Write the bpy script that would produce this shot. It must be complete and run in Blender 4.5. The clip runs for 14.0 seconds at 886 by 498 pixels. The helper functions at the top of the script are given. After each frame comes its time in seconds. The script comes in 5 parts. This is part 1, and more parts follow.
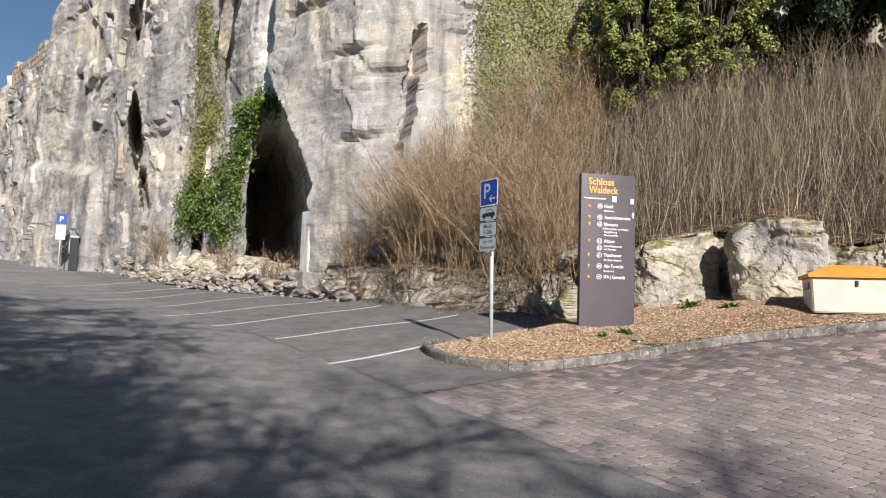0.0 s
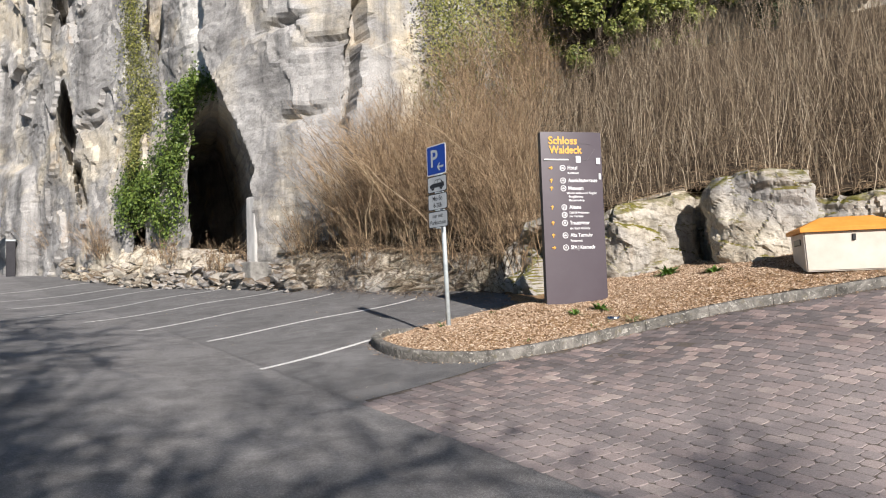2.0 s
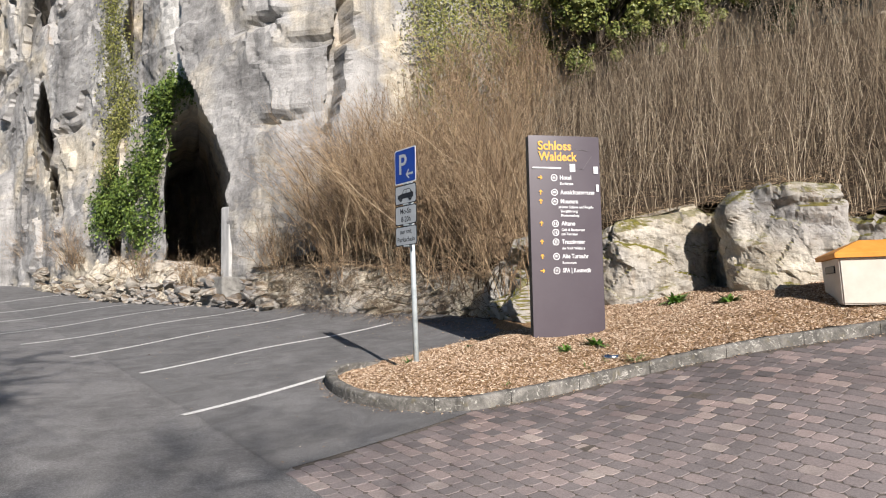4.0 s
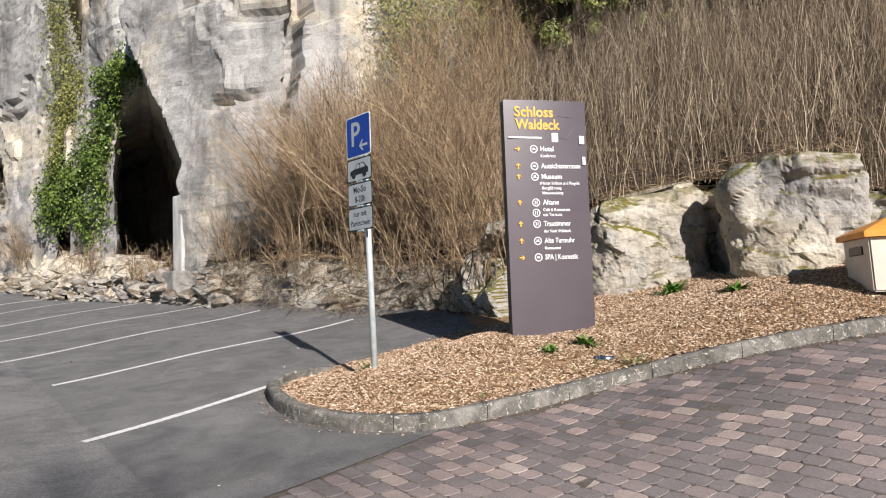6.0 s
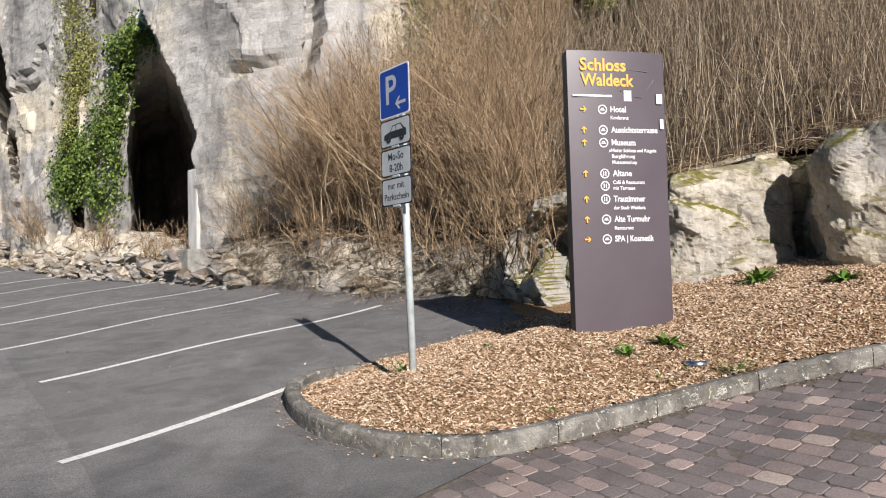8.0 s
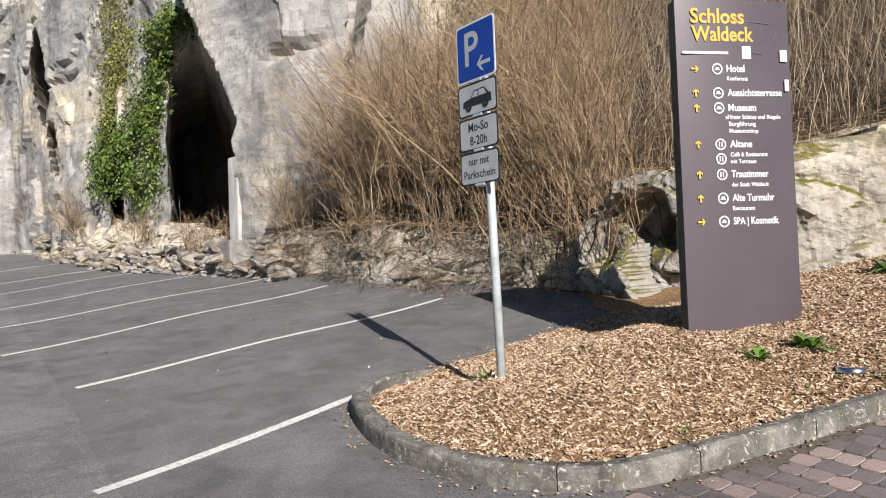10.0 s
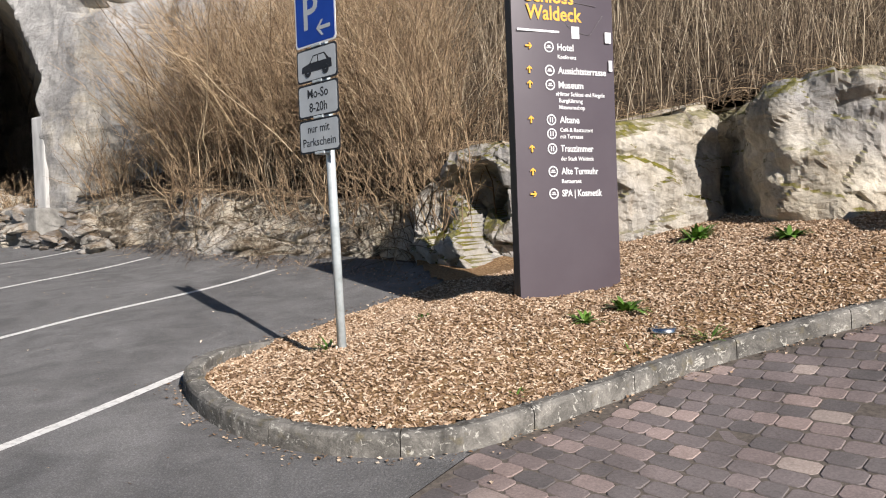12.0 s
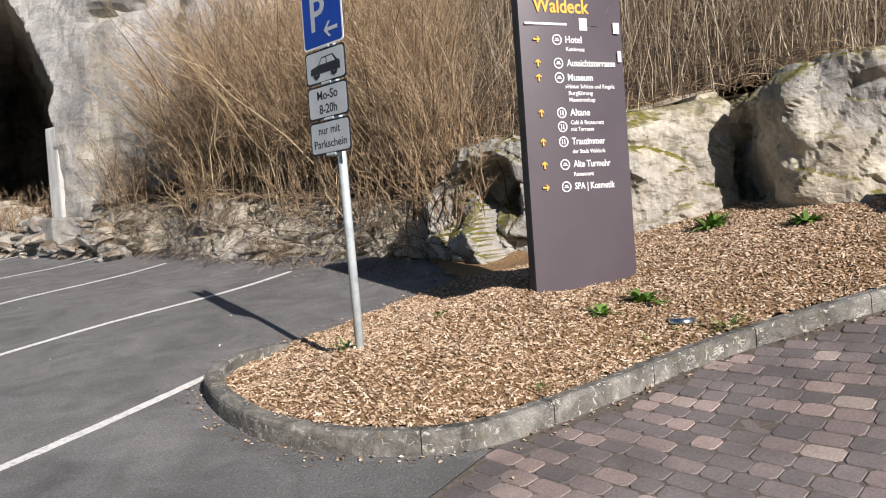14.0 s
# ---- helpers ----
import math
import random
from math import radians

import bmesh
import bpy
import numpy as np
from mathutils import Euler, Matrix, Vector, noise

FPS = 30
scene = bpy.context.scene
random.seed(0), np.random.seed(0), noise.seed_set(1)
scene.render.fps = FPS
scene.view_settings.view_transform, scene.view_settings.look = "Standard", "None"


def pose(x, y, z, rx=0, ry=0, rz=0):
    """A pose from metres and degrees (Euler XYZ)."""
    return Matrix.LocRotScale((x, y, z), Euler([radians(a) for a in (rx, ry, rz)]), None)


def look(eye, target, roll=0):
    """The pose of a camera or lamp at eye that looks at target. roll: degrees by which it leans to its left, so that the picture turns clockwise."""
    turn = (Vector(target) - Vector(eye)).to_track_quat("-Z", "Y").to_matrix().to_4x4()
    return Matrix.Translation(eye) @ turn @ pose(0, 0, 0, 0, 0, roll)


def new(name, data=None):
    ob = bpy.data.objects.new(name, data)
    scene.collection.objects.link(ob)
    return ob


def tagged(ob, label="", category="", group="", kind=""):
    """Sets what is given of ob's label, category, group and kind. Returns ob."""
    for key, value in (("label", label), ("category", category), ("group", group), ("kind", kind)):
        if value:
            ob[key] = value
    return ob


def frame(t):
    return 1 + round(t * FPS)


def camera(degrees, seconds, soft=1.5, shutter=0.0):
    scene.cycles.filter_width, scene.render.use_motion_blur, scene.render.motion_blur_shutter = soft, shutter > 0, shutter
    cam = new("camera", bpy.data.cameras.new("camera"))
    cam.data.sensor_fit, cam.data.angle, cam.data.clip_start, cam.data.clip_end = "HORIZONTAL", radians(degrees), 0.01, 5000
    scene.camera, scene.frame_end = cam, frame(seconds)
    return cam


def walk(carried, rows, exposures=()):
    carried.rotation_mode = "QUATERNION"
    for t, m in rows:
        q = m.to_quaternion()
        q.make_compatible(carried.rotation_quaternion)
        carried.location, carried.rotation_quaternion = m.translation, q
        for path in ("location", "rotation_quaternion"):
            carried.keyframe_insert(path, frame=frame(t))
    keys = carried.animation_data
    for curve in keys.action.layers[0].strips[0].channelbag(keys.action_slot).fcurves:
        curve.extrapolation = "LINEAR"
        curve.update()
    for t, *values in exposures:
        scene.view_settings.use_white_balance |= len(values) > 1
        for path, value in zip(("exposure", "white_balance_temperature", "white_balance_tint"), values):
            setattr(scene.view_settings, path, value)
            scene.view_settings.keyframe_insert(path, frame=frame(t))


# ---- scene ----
cam = camera(60.5, 14.0, 1.1)
PATH = [
    (0, (0.724, -6.283, 1.115), (0.396, -4.319, 1.305), 2.0),
    (0.5, (0.695, -5.936, 1.115), (0.254, -3.993, 1.292), 1.4),
    (1, (0.699, -5.576, 1.148), (0.363, -3.61, 1.288), 0.4),
    (1.5, (0.736, -5.201, 1.197), (0.465, -3.223, 1.322), -1.1),
    (2, (0.769, -4.86, 1.23), (0.527, -2.879, 1.363), -1.9),
    (2.5, (0.772, -4.449, 1.292), (0.534, -2.469, 1.434), -1.7),
    (3, (0.849, -4.056, 1.311), (0.617, -2.075, 1.464), -1.4),
    (3.2, (0.898, -3.9, 1.349), (0.65, -1.922, 1.506), -1.0),
    (5.3, (0.978, -2.49, 1.449), (0.759, -0.509, 1.62), -1.9),
    (5.5, (0.972, -2.365, 1.445), (0.757, -0.384, 1.609), -2.2),
    (6, (0.915, -2.007, 1.472), (0.736, -0.02, 1.612), -2.1),
    (6.5, (0.878, -1.725, 1.48), (0.735, 0.267, 1.591), -2.3),
    (7, (0.842, -1.39, 1.513), (0.682, 0.601, 1.616), -2.0),
    (7.5, (0.757, -1.106, 1.516), (0.536, 0.88, 1.604), -1.7),
    (8, (0.553, -0.836, 1.571), (0.32, 1.148, 1.656), -1.6),
    (8.5, (0.411, -0.58, 1.548), (0.113, 1.397, 1.612), -2.2),
    (8.7, (0.364, -0.449, 1.566), (0.02, 1.519, 1.636), -2.4),
    (10.8, (-0.009, 0.018, 1.601), (-0.264, 2.002, 1.634), -0.9),
    (11, (-0.007, -0.006, 1.597), (-0.14, 1.989, 1.616), -1.0),
    (11.5, (-0.01, -0.017, 1.597), (0.045, 1.983, 1.583), -1.7),
    (12, (0.003, 0.002, 1.593), (0.118, 1.999, 1.561), -2.1),
    (12.5, (0.009, 0.004, 1.601), (0.143, 1.999, 1.555), -3.4),
    (13, (-0.012, -0.004, 1.596), (0.126, 1.991, 1.56), -3.6),
    (13.5, (-0.002, -0.008, 1.59), (0.099, 1.989, 1.563), -3.5),
    (14, (0.0, 0.0, 1.6), (0.078, 1.998, 1.56), -4.0),
]
walk(cam, [(t, look(eye, target, roll)) for t, eye, target, roll in PATH])

# ---- light ----
SUN_TO = Vector((0.47 * math.cos(radians(27)), -0.883 * math.cos(radians(27)), math.sin(radians(27))))
world = bpy.data.worlds.new("sky")
scene.world = world
world.use_nodes = True
wn = world.node_tree.nodes
sky = wn.new("ShaderNodeTexSky")
sky.sky_type = "NISHITA"
sky.sun_disc = False
sky.dust_density = 0.0
sky.ozone_density = 4.0
sky.sun_elevation = radians(27)
sky.sun_rotation = math.atan2(0.47, -0.883)
wn["Background"].inputs["Strength"].default_value = 0.053
world.node_tree.links.new(sky.outputs[0], wn["Background"].inputs[0])
sun = new("sun", bpy.data.lights.new("sun", "SUN"))
sun.data.energy = 5.0
sun.data.angle = radians(0.55)
sun.data.color = (1.0, 0.932, 0.885)
sun.matrix_world = look((0, 0, 30), tuple(Vector((0, 0, 30)) - SUN_TO))
scene.view_settings.exposure = 0.47


# ---- numeric helpers ----
def lattice(ix, iy, iz):
    h = (ix * 374761393 + iy * 668265263 + iz * 2147483647 + 1013904223) & 0xFFFFFFFF
    h = ((h ^ (h >> 13)) * 1274126177) & 0xFFFFFFFF
    return ((h ^ (h >> 16)) & 0xFFFF) / 32767.5 - 1.0


def vnoise(x, y, z):
    x, y, z = np.broadcast_arrays(*(np.asarray(v, float) for v in (x, y, z)))
    fx, fy, fz = np.floor(x), np.floor(y), np.floor(z)
    ix, iy, iz = (f.astype(np.int64) for f in (fx, fy, fz))
    u, v, w = (d * d * (3 - 2 * d) for d in (x - fx, y - fy, z - fz))
    total = 0
    for a in (0, 1):
        for b in (0, 1):
            for c in (0, 1):
                k = (u if a else 1 - u) * (v if b else 1 - v) * (w if c else 1 - w)
                total = total + k * lattice(ix + a, iy + b, iz + c)
    return total


def fbm(x, y, z, octaves=4, gain=0.5):
    total, amp = 0, 1.0
    for n in range(octaves):
        total = total + amp * vnoise(np.asarray(x) * 2**n + 17 * n, np.asarray(y) * 2**n + 5 * n, np.asarray(z) * 2**n)
        amp *= gain
    return total


def ridged(x, y, z, octaves=3):
    total, amp = 0, 1.0
    for n in range(octaves):
        total = total + amp * (1 - 2 * np.abs(vnoise(np.asarray(x) * 2**n + 31 * n, np.asarray(y) * 2**n, np.asarray(z) * 2**n)))
        amp *= 0.5
    return total


def facets(u, v, seed=0.0):
    """Broken rock in two directions: a tilted plate for each uneven cell, and the distance to the nearest joint."""
    u, v = np.broadcast_arrays(np.asarray(u, float), np.asarray(v, float))
    iu, iv = np.floor(u).astype(np.int64), np.floor(v).astype(np.int64)
    k = int(seed * 10)
    f1, f2, plate = np.full(u.shape, 9.0), np.full(u.shape, 9.0), np.zeros(u.shape)
    for a in (-1, 0, 1):
        for b in (-1, 0, 1):
            cu, cv = iu + a, iv + b
            du = u - cu - 0.5 - 0.42 * lattice(cu, cv, k + 1)
            dv = v - cv - 0.5 - 0.42 * lattice(cu, cv, k + 2)
            d = np.hypot(du, dv)
            h = 0.5 * lattice(cu, cv, k + 3) + 0.7 * du * lattice(cu, cv, k + 4) + 0.7 * dv * lattice(cu, cv, k + 5)
            first = d < f1
            f2 = np.where(first, f1, np.minimum(f2, d))
            plate = np.where(first, h, plate)
            f1 = np.where(first, d, f1)
    return plate, f2 - f1


def smooth(lo, hi, v):
    k = np.clip((np.asarray(v, float) - lo) / (hi - lo), 0, 1)
    return k * k * (3 - 2 * k)


def bump(c, w, v):
    return np.exp(-(((np.asarray(v, float) - c) / w) ** 2))


def ground_z(x, y):
    """Height of the ground: a slope that climbs to the cliff and to the right, carried on straight outside the middle."""
    x, y = np.asarray(x, float), np.asarray(y, float)
    a, b = np.clip(x, -13, 7), np.clip(y, -8, 20)
    z = 0.0585 - 0.0248 * a + 0.1006 * b + 0.0083 * a * a + 0.0138 * a * b + 0.0043 * b * b
    along, across = -0.664 * (x + 0.93) + 0.748 * (y - 2.12), 0.748 * (x + 0.93) + 0.664 * (y - 2.12)
    z = z + 0.18 * smooth(1.2, 3.5, x) * smooth(0, 4, y) + 0.075 * np.exp(-(((across - 1.9) / 1.5) ** 2)) * smooth(1, 4.5, along)
    return z + np.where(x < -13, -0.05, 0.05) * (x - a) * np.exp(-np.abs(x - a) / 160) + 0.075 * (y - b) * np.exp(-np.abs(y - b) / 120)


def inside(x, y, poly):
    x, y = np.asarray(x, float), np.asarray(y, float)
    hit = np.zeros(x.shape, bool)
    for (x0, y0), (x1, y1) in zip(poly, poly[1:] + poly[:1]):
        if y0 != y1:
            hit ^= ((y0 > y) != (y1 > y)) & (x < (x1 - x0) * (y - y0) / (y1 - y0) + x0)
    return hit


def near(x, y, line):
    """Distance from points to a polyline."""
    x, y = np.asarray(x, float), np.asarray(y, float)
    best = np.full(x.shape, 1e9)
    for (x0, y0), (x1, y1) in zip(line, line[1:]):
        dx, dy = x1 - x0, y1 - y0
        k = np.clip(((x - x0) * dx + (y - y0) * dy) / (dx * dx + dy * dy), 0, 1)
        best = np.minimum(best, np.hypot(x - x0 - k * dx, y - y0 - k * dy))
    return best


def curve_points(knots, step):
    """Even points along a smooth curve through the knots."""
    k = np.array([knots[0], *knots, knots[-1]], float)
    out = []
    for a, b, c, d in zip(k, k[1:], k[2:], k[3:]):
        for t in np.linspace(0, 1, 24, endpoint=False):
            out.append(0.5 * (2 * b + (c - a) * t + (2 * a - 5 * b + 4 * c - d) * t * t + (3 * b - a - 3 * c + d) * t**3))
    out = np.array(out + [k[-1]])
    run = np.r_[0, np.cumsum(np.hypot(*np.diff(out[:, :2], axis=0).T))]
    even = np.arange(0, run[-1], step)
    return np.stack([np.interp(even, run, out[:, n]) for n in range(out.shape[1])], 1)


# ---- materials ----
def hsv(c):
    return (*c, 1.0)


class Mat:
    """A small node builder round one Principled shader."""

    def __init__(self, name, rough=0.8, metal=0.0, spec=0.3):
        self.m = bpy.data.materials.new(name)
        self.m.use_nodes = True
        self.t = self.m.node_tree
        self.b = self.t.nodes["Principled BSDF"]
        self.b.inputs["Roughness"].default_value = rough
        self.b.inputs["Metallic"].default_value = metal
        self.b.inputs["Specular IOR Level"].default_value = spec
        geo = self.t.nodes.new("ShaderNodeNewGeometry")
        self.pos = geo.outputs["Position"]
        self.island = geo.outputs["Random Per Island"]
        self.nrm = geo.outputs["Normal"]
        self.rand = self.t.nodes.new("ShaderNodeObjectInfo").outputs["Random"]

    def link(self, a, b):
        self.t.links.new(a, b)

    def scaled(self, v, k):
        n = self.t.nodes.new("ShaderNodeVectorMath")
        n.operation = "MULTIPLY"
        self.link(v, n.inputs[0])
        n.inputs[1].default_value = k
        return n.outputs[0]

    def noise(self, scale, detail=4.0, rough=0.55, stretch=(1, 1, 1), warp=0.0):
        n = self.t.nodes.new("ShaderNodeTexNoise")
        n.inputs["Scale"].default_value = scale
        n.inputs["Detail"].default_value = detail
        n.inputs["Roughness"].default_value = rough
        n.inputs["Distortion"].default_value = warp
        self.link(self.scaled(self.pos, stretch), n.inputs["Vector"])
        return n.outputs["Fac"]

    def voronoi(self, scale, feature="F1", stretch=(1, 1, 1), out="Distance"):
        n = self.t.nodes.new("ShaderNodeTexVoronoi")
        n.feature = feature
        n.inputs["Scale"].default_value = scale
        self.link(self.scaled(self.pos, stretch), n.inputs["Vector"])
        return n.outputs[out]

    def ramp(self, fac, stops):
        n = self.t.nodes.new("ShaderNodeValToRGB")
        e = n.color_ramp.elements
        while len(e) < len(stops):
            e.new(0.5)
        for k, (p, c) in zip(e, stops):
            k.position = p
            k.color = hsv(c) if isinstance(c, tuple) else (c, c, c, 1)
        self.link(fac, n.inputs[0])
        return n.outputs[0]

    def mix(self, fac, a, b, mode="MIX"):
        n = self.t.nodes.new("ShaderNodeMix")
        n.data_type = "RGBA"
        n.blend_type = mode
        for v, slot in ((fac, n.inputs[0]), (a, n.inputs[6]), (b, n.inputs[7])):
            if isinstance(v, (int, float)):
                slot.default_value = v
            elif isinstance(v, tuple):
                slot.default_value = hsv(v)
            else:
                self.link(v, slot)
        return n.outputs[2]

    def math(self, op, a, b=0.0):
        n = self.t.nodes.new("ShaderNodeMath")
        n.operation = op
        for v, slot in ((a, n.inputs[0]), (b, n.inputs[1])):
            if isinstance(v, (int, float)):
                slot.default_value = v
            else:
                self.link(v, slot)
        return n.outputs[0]

    def axis(self, v, k):
        n = self.t.nodes.new("ShaderNodeSeparateXYZ")
        self.link(v, n.inputs[0])
        return n.outputs[k]

    def colour(self, c):
        if isinstance(c, tuple):
            self.b.inputs["Base Color"].default_value = hsv(c)
        else:
            self.link(c, self.b.inputs["Base Color"])
        return self

    def rough(self, v):
        self.link(v, self.b.inputs["Roughness"])
        return self

    def bump(self, height, strength=0.4, distance=0.02):
        n = self.t.nodes.new("ShaderNodeBump")
        n.inputs["Strength"].default_value = strength
        n.inputs["Distance"].default_value = distance
        self.link(height, n.inputs["Height"])
        if self.b.inputs["Normal"].is_linked:
            self.link(self.b.inputs["Normal"].links[0].from_socket, n.inputs["Normal"])
        self.link(n.outputs[0], self.b.inputs["Normal"])
        return self


def asphalt_mat(name, dark, light, grit):
    m = Mat(name, 0.85, spec=0.35)
    base = m.ramp(m.noise(0.6, 5, 0.6), [(0.3, dark), (0.7, light)])
    grain = m.ramp(m.noise(140, 2, 0.7), [(0.3, 0.62), (0.5, 0.95), (0.72, 1.5)])
    grain = m.mix(grit * 0.8, grain, m.ramp(m.noise(42, 4, 0.8), [(0.34, 0.6), (0.5, 1.0), (0.66, 1.5)]), "MULTIPLY")
    stones = m.ramp(m.voronoi(90), [(0.0, 1.25), (0.35, 0.9), (0.6, 0.75)])
    stain = m.ramp(m.noise(2.3, 4, 0.6, warp=1.0), [(0.35, 0.74), (0.55, 0.98), (0.75, 1.14)])
    c = m.mix(1.0, m.mix(1.0, m.mix(grit, base, grain, "MULTIPLY"), stain, "MULTIPLY"), stones, "MULTIPLY")
    return m.colour(c).bump(m.noise(70, 4, 0.75), 0.8, 0.012).m


def rock_mat(name, cream, streaks=True, moss=0.0, dirt=0.0, scar=None):
    m = Mat(name, 0.92, spec=0.2)
    grey = m.ramp(m.noise(0.55, 8, 0.66), [(0.3, (0.19, 0.183, 0.175)), (0.47, (0.38, 0.368, 0.35)), (0.66, (0.58, 0.56, 0.53))])
    warm = m.ramp(m.noise(2.4, 6, 0.7), [(0.3, (0.50, 0.43, 0.32)), (0.7, (0.74, 0.68, 0.56))])
    c = m.mix(m.ramp(m.noise(0.33, 6, 0.6, warp=0.6), [(0.52 - cream * 0.4, 0.0), (0.64 - cream * 0.3, 0.95)]), grey, warm)
    if scar:
        gap = m.t.nodes.new("ShaderNodeVectorMath")
        gap.operation = "DISTANCE"
        m.link(m.scaled(m.pos, (1, 1, 0.55)), gap.inputs[0])
        gap.inputs[1].default_value = scar
        broken = m.math("ADD", gap.outputs["Value"], m.math("MULTIPLY", m.noise(0.8, 5, 0.6), 1.6))
        c = m.mix(m.ramp(m.math("MULTIPLY", broken, 0.25), [(0.52, 0.95), (0.68, 0.0)]), c, m.ramp(m.noise(1.5, 6, 0.7), [(0.3, (0.52, 0.50, 0.46)), (0.6, (0.82, 0.80, 0.75))]))
    if streaks:
        dark = m.ramp(m.noise(0.9, 7, 0.68, (1, 1, 0.12), 0.3), [(0.38, 0.4), (0.56, 1.0)])
        c = m.mix(m.ramp(m.noise(0.2, 3, 0.5), [(0.38, 0.25), (0.58, 0.9)]), c, dark, "MULTIPLY")
    cracks = m.ramp(m.noise(1.4, 7, 0.75, (0.7, 0.7, 1.8), 1.4), [(0.35, 0.45), (0.41, 1.0)])
    c = m.mix(0.6, c, cracks, "MULTIPLY")
    c = m.mix(0.5, c, m.ramp(m.noise(19, 5, 0.7), [(0.32, 0.6), (0.6, 1.15)]), "MULTIPLY")
    pits = m.ramp(m.voronoi(6.5, stretch=(1, 1, 1.6)), [(0.06, 0.35), (0.16, 1.0)])
    c = m.mix(m.ramp(m.noise(1.1, 3), [(0.5, 0.0), (0.62, 0.7)]), c, pits, "MULTIPLY")
    rust = m.ramp(m.noise(0.9, 4, 0.6, (1, 1, 0.4), 0.8), [(0.62, 0.0), (0.78, 0.5)])
    c = m.mix(rust, c, (0.46, 0.30, 0.14))
    up = m.axis(m.nrm, 2)
    if dirt:
        k = m.math("MULTIPLY", m.ramp(up, [(0.05, 0.15), (0.55, 1.0)]), m.ramp(m.noise(2.2, 6, 0.7), [(0.62 - dirt * 0.35, 0.0), (0.72 - dirt * 0.25, 0.95)]))
        soil = m.ramp(m.noise(14, 5, 0.7), [(0.3, (0.06, 0.043, 0.028)), (0.55, (0.15, 0.108, 0.068)), (0.75, (0.27, 0.20, 0.125))])
        c = m.mix(k, c, soil)
    if moss:
        k = m.math("MULTIPLY", m.ramp(up, [(0.48, 0.0), (0.7, 1.0)]), m.ramp(m.noise(1.6, 5, 0.65), [(0.5 - moss * 0.2, 0.0), (0.6, 1.0)]))
        green = m.ramp(m.noise(16, 4, 0.7), [(0.3, (0.05, 0.055, 0.01)), (0.7, (0.24, 0.21, 0.03))])
        c = m.mix(k, c, green)
    m.colour(c)
    m.bump(m.noise(3.2, 9, 0.75, (0.8, 0.8, 1.6), 0.5), 0.6, 0.10)
    return m.bump(m.noise(34, 5, 0.7), 0.5, 0.02).m


def simple_mat(name, stops, scale, rough=0.7, strength=0.3, distance=0.004, metal=0.0, spec=0.3, stretch=(1, 1, 1), by=""):
    m = Mat(name, rough, metal, spec)
    c = m.ramp(m.noise(scale, 5, 0.65, stretch), stops)
    if by:
        k = m.island if by == "island" else m.rand
        c = m.mix(0.9, c, m.ramp(k, [(0.0, 0.55), (1.0, 1.5)]), "MULTIPLY")
    m.colour(c)
    return m.bump(m.noise(scale * 4, 4, 0.7, stretch), strength, distance).m


ROAD = asphalt_mat("old_asphalt", (0.225, 0.218, 0.212), (0.335, 0.325, 0.318), 0.8)
LOT = asphalt_mat("new_asphalt", (0.20, 0.196, 0.192), (0.27, 0.264, 0.259), 0.5)
LINE = simple_mat("road_paint", [(0.3, (0.45, 0.44, 0.42)), (0.5, (0.78, 0.77, 0.74))], 28, 0.6)
CLIFF = rock_mat("limestone", 0.05, scar=(-10.4, 19.4, 6.3))
LEDGE = rock_mat("ledge_limestone", 0.42, False, 0.0, 0.45)
OUTCROP = rock_mat("mossy_limestone", 0.38, True, 1.8, 0.4)
STONE = rock_mat("loose_stone", 0.15, False, 0.0, 0.8)
CONCRETE = simple_mat("grey_concrete", [(0.3, (0.14, 0.135, 0.122)), (0.65, (0.32, 0.31, 0.285))], 5, 0.9, 0.4, 0.01)
EARTH = simple_mat("leaf_litter", [(0.3, (0.032, 0.023, 0.015)), (0.5, (0.075, 0.053, 0.033)), (0.72, (0.15, 0.112, 0.07))], 7, 0.95, 0.9, 0.05)
MULCH = simple_mat("bark_mulch", [(0.3, (0.13, 0.072, 0.035)), (0.5, (0.34, 0.205, 0.10)), (0.7, (0.55, 0.39, 0.22))], 45, 0.9, 1.0, 0.02)


def chip_mat():
    m = Mat("wood_chip", 0.85, spec=0.2)
    c = m.ramp(m.island, [(0.0, (0.14, 0.085, 0.05)), (0.25, (0.31, 0.205, 0.13)), (0.6, (0.50, 0.355, 0.235)), (0.88, (0.68, 0.52, 0.37)), (1.0, (0.86, 0.74, 0.58))])
    return m.colour(m.mix(0.5, c, m.ramp(m.noise(60, 3), [(0.3, 0.6), (0.7, 1.2)]), "MULTIPLY")).m


CHIP = chip_mat()


def stem_mat(name, stops):
    m = Mat(name, 0.8, spec=0.25)
    c = m.ramp(m.island, stops)
    return m.colour(m.mix(0.6, c, m.ramp(m.noise(9, 3), [(0.3, 0.6), (0.7, 1.25)]), "MULTIPLY")).m


STEM = stem_mat("dry_stem", [(0.0, (0.055, 0.04, 0.028)), (0.4, (0.155, 0.115, 0.076)), (0.8, (0.32, 0.248, 0.163)), (1.0, (0.62, 0.53, 0.39))])
TANSTEM = stem_mat("tan_twig", [(0.0, (0.11, 0.073, 0.047)), (0.4, (0.30, 0.208, 0.127)), (0.85, (0.51, 0.37, 0.225)), (1.0, (0.68, 0.54, 0.36))])
BARK = simple_mat("bark", [(0.3, (0.05, 0.04, 0.032)), (0.7, (0.14, 0.115, 0.09))], 12, 0.95, 0.8, 0.02, stretch=(1, 1, 0.2))


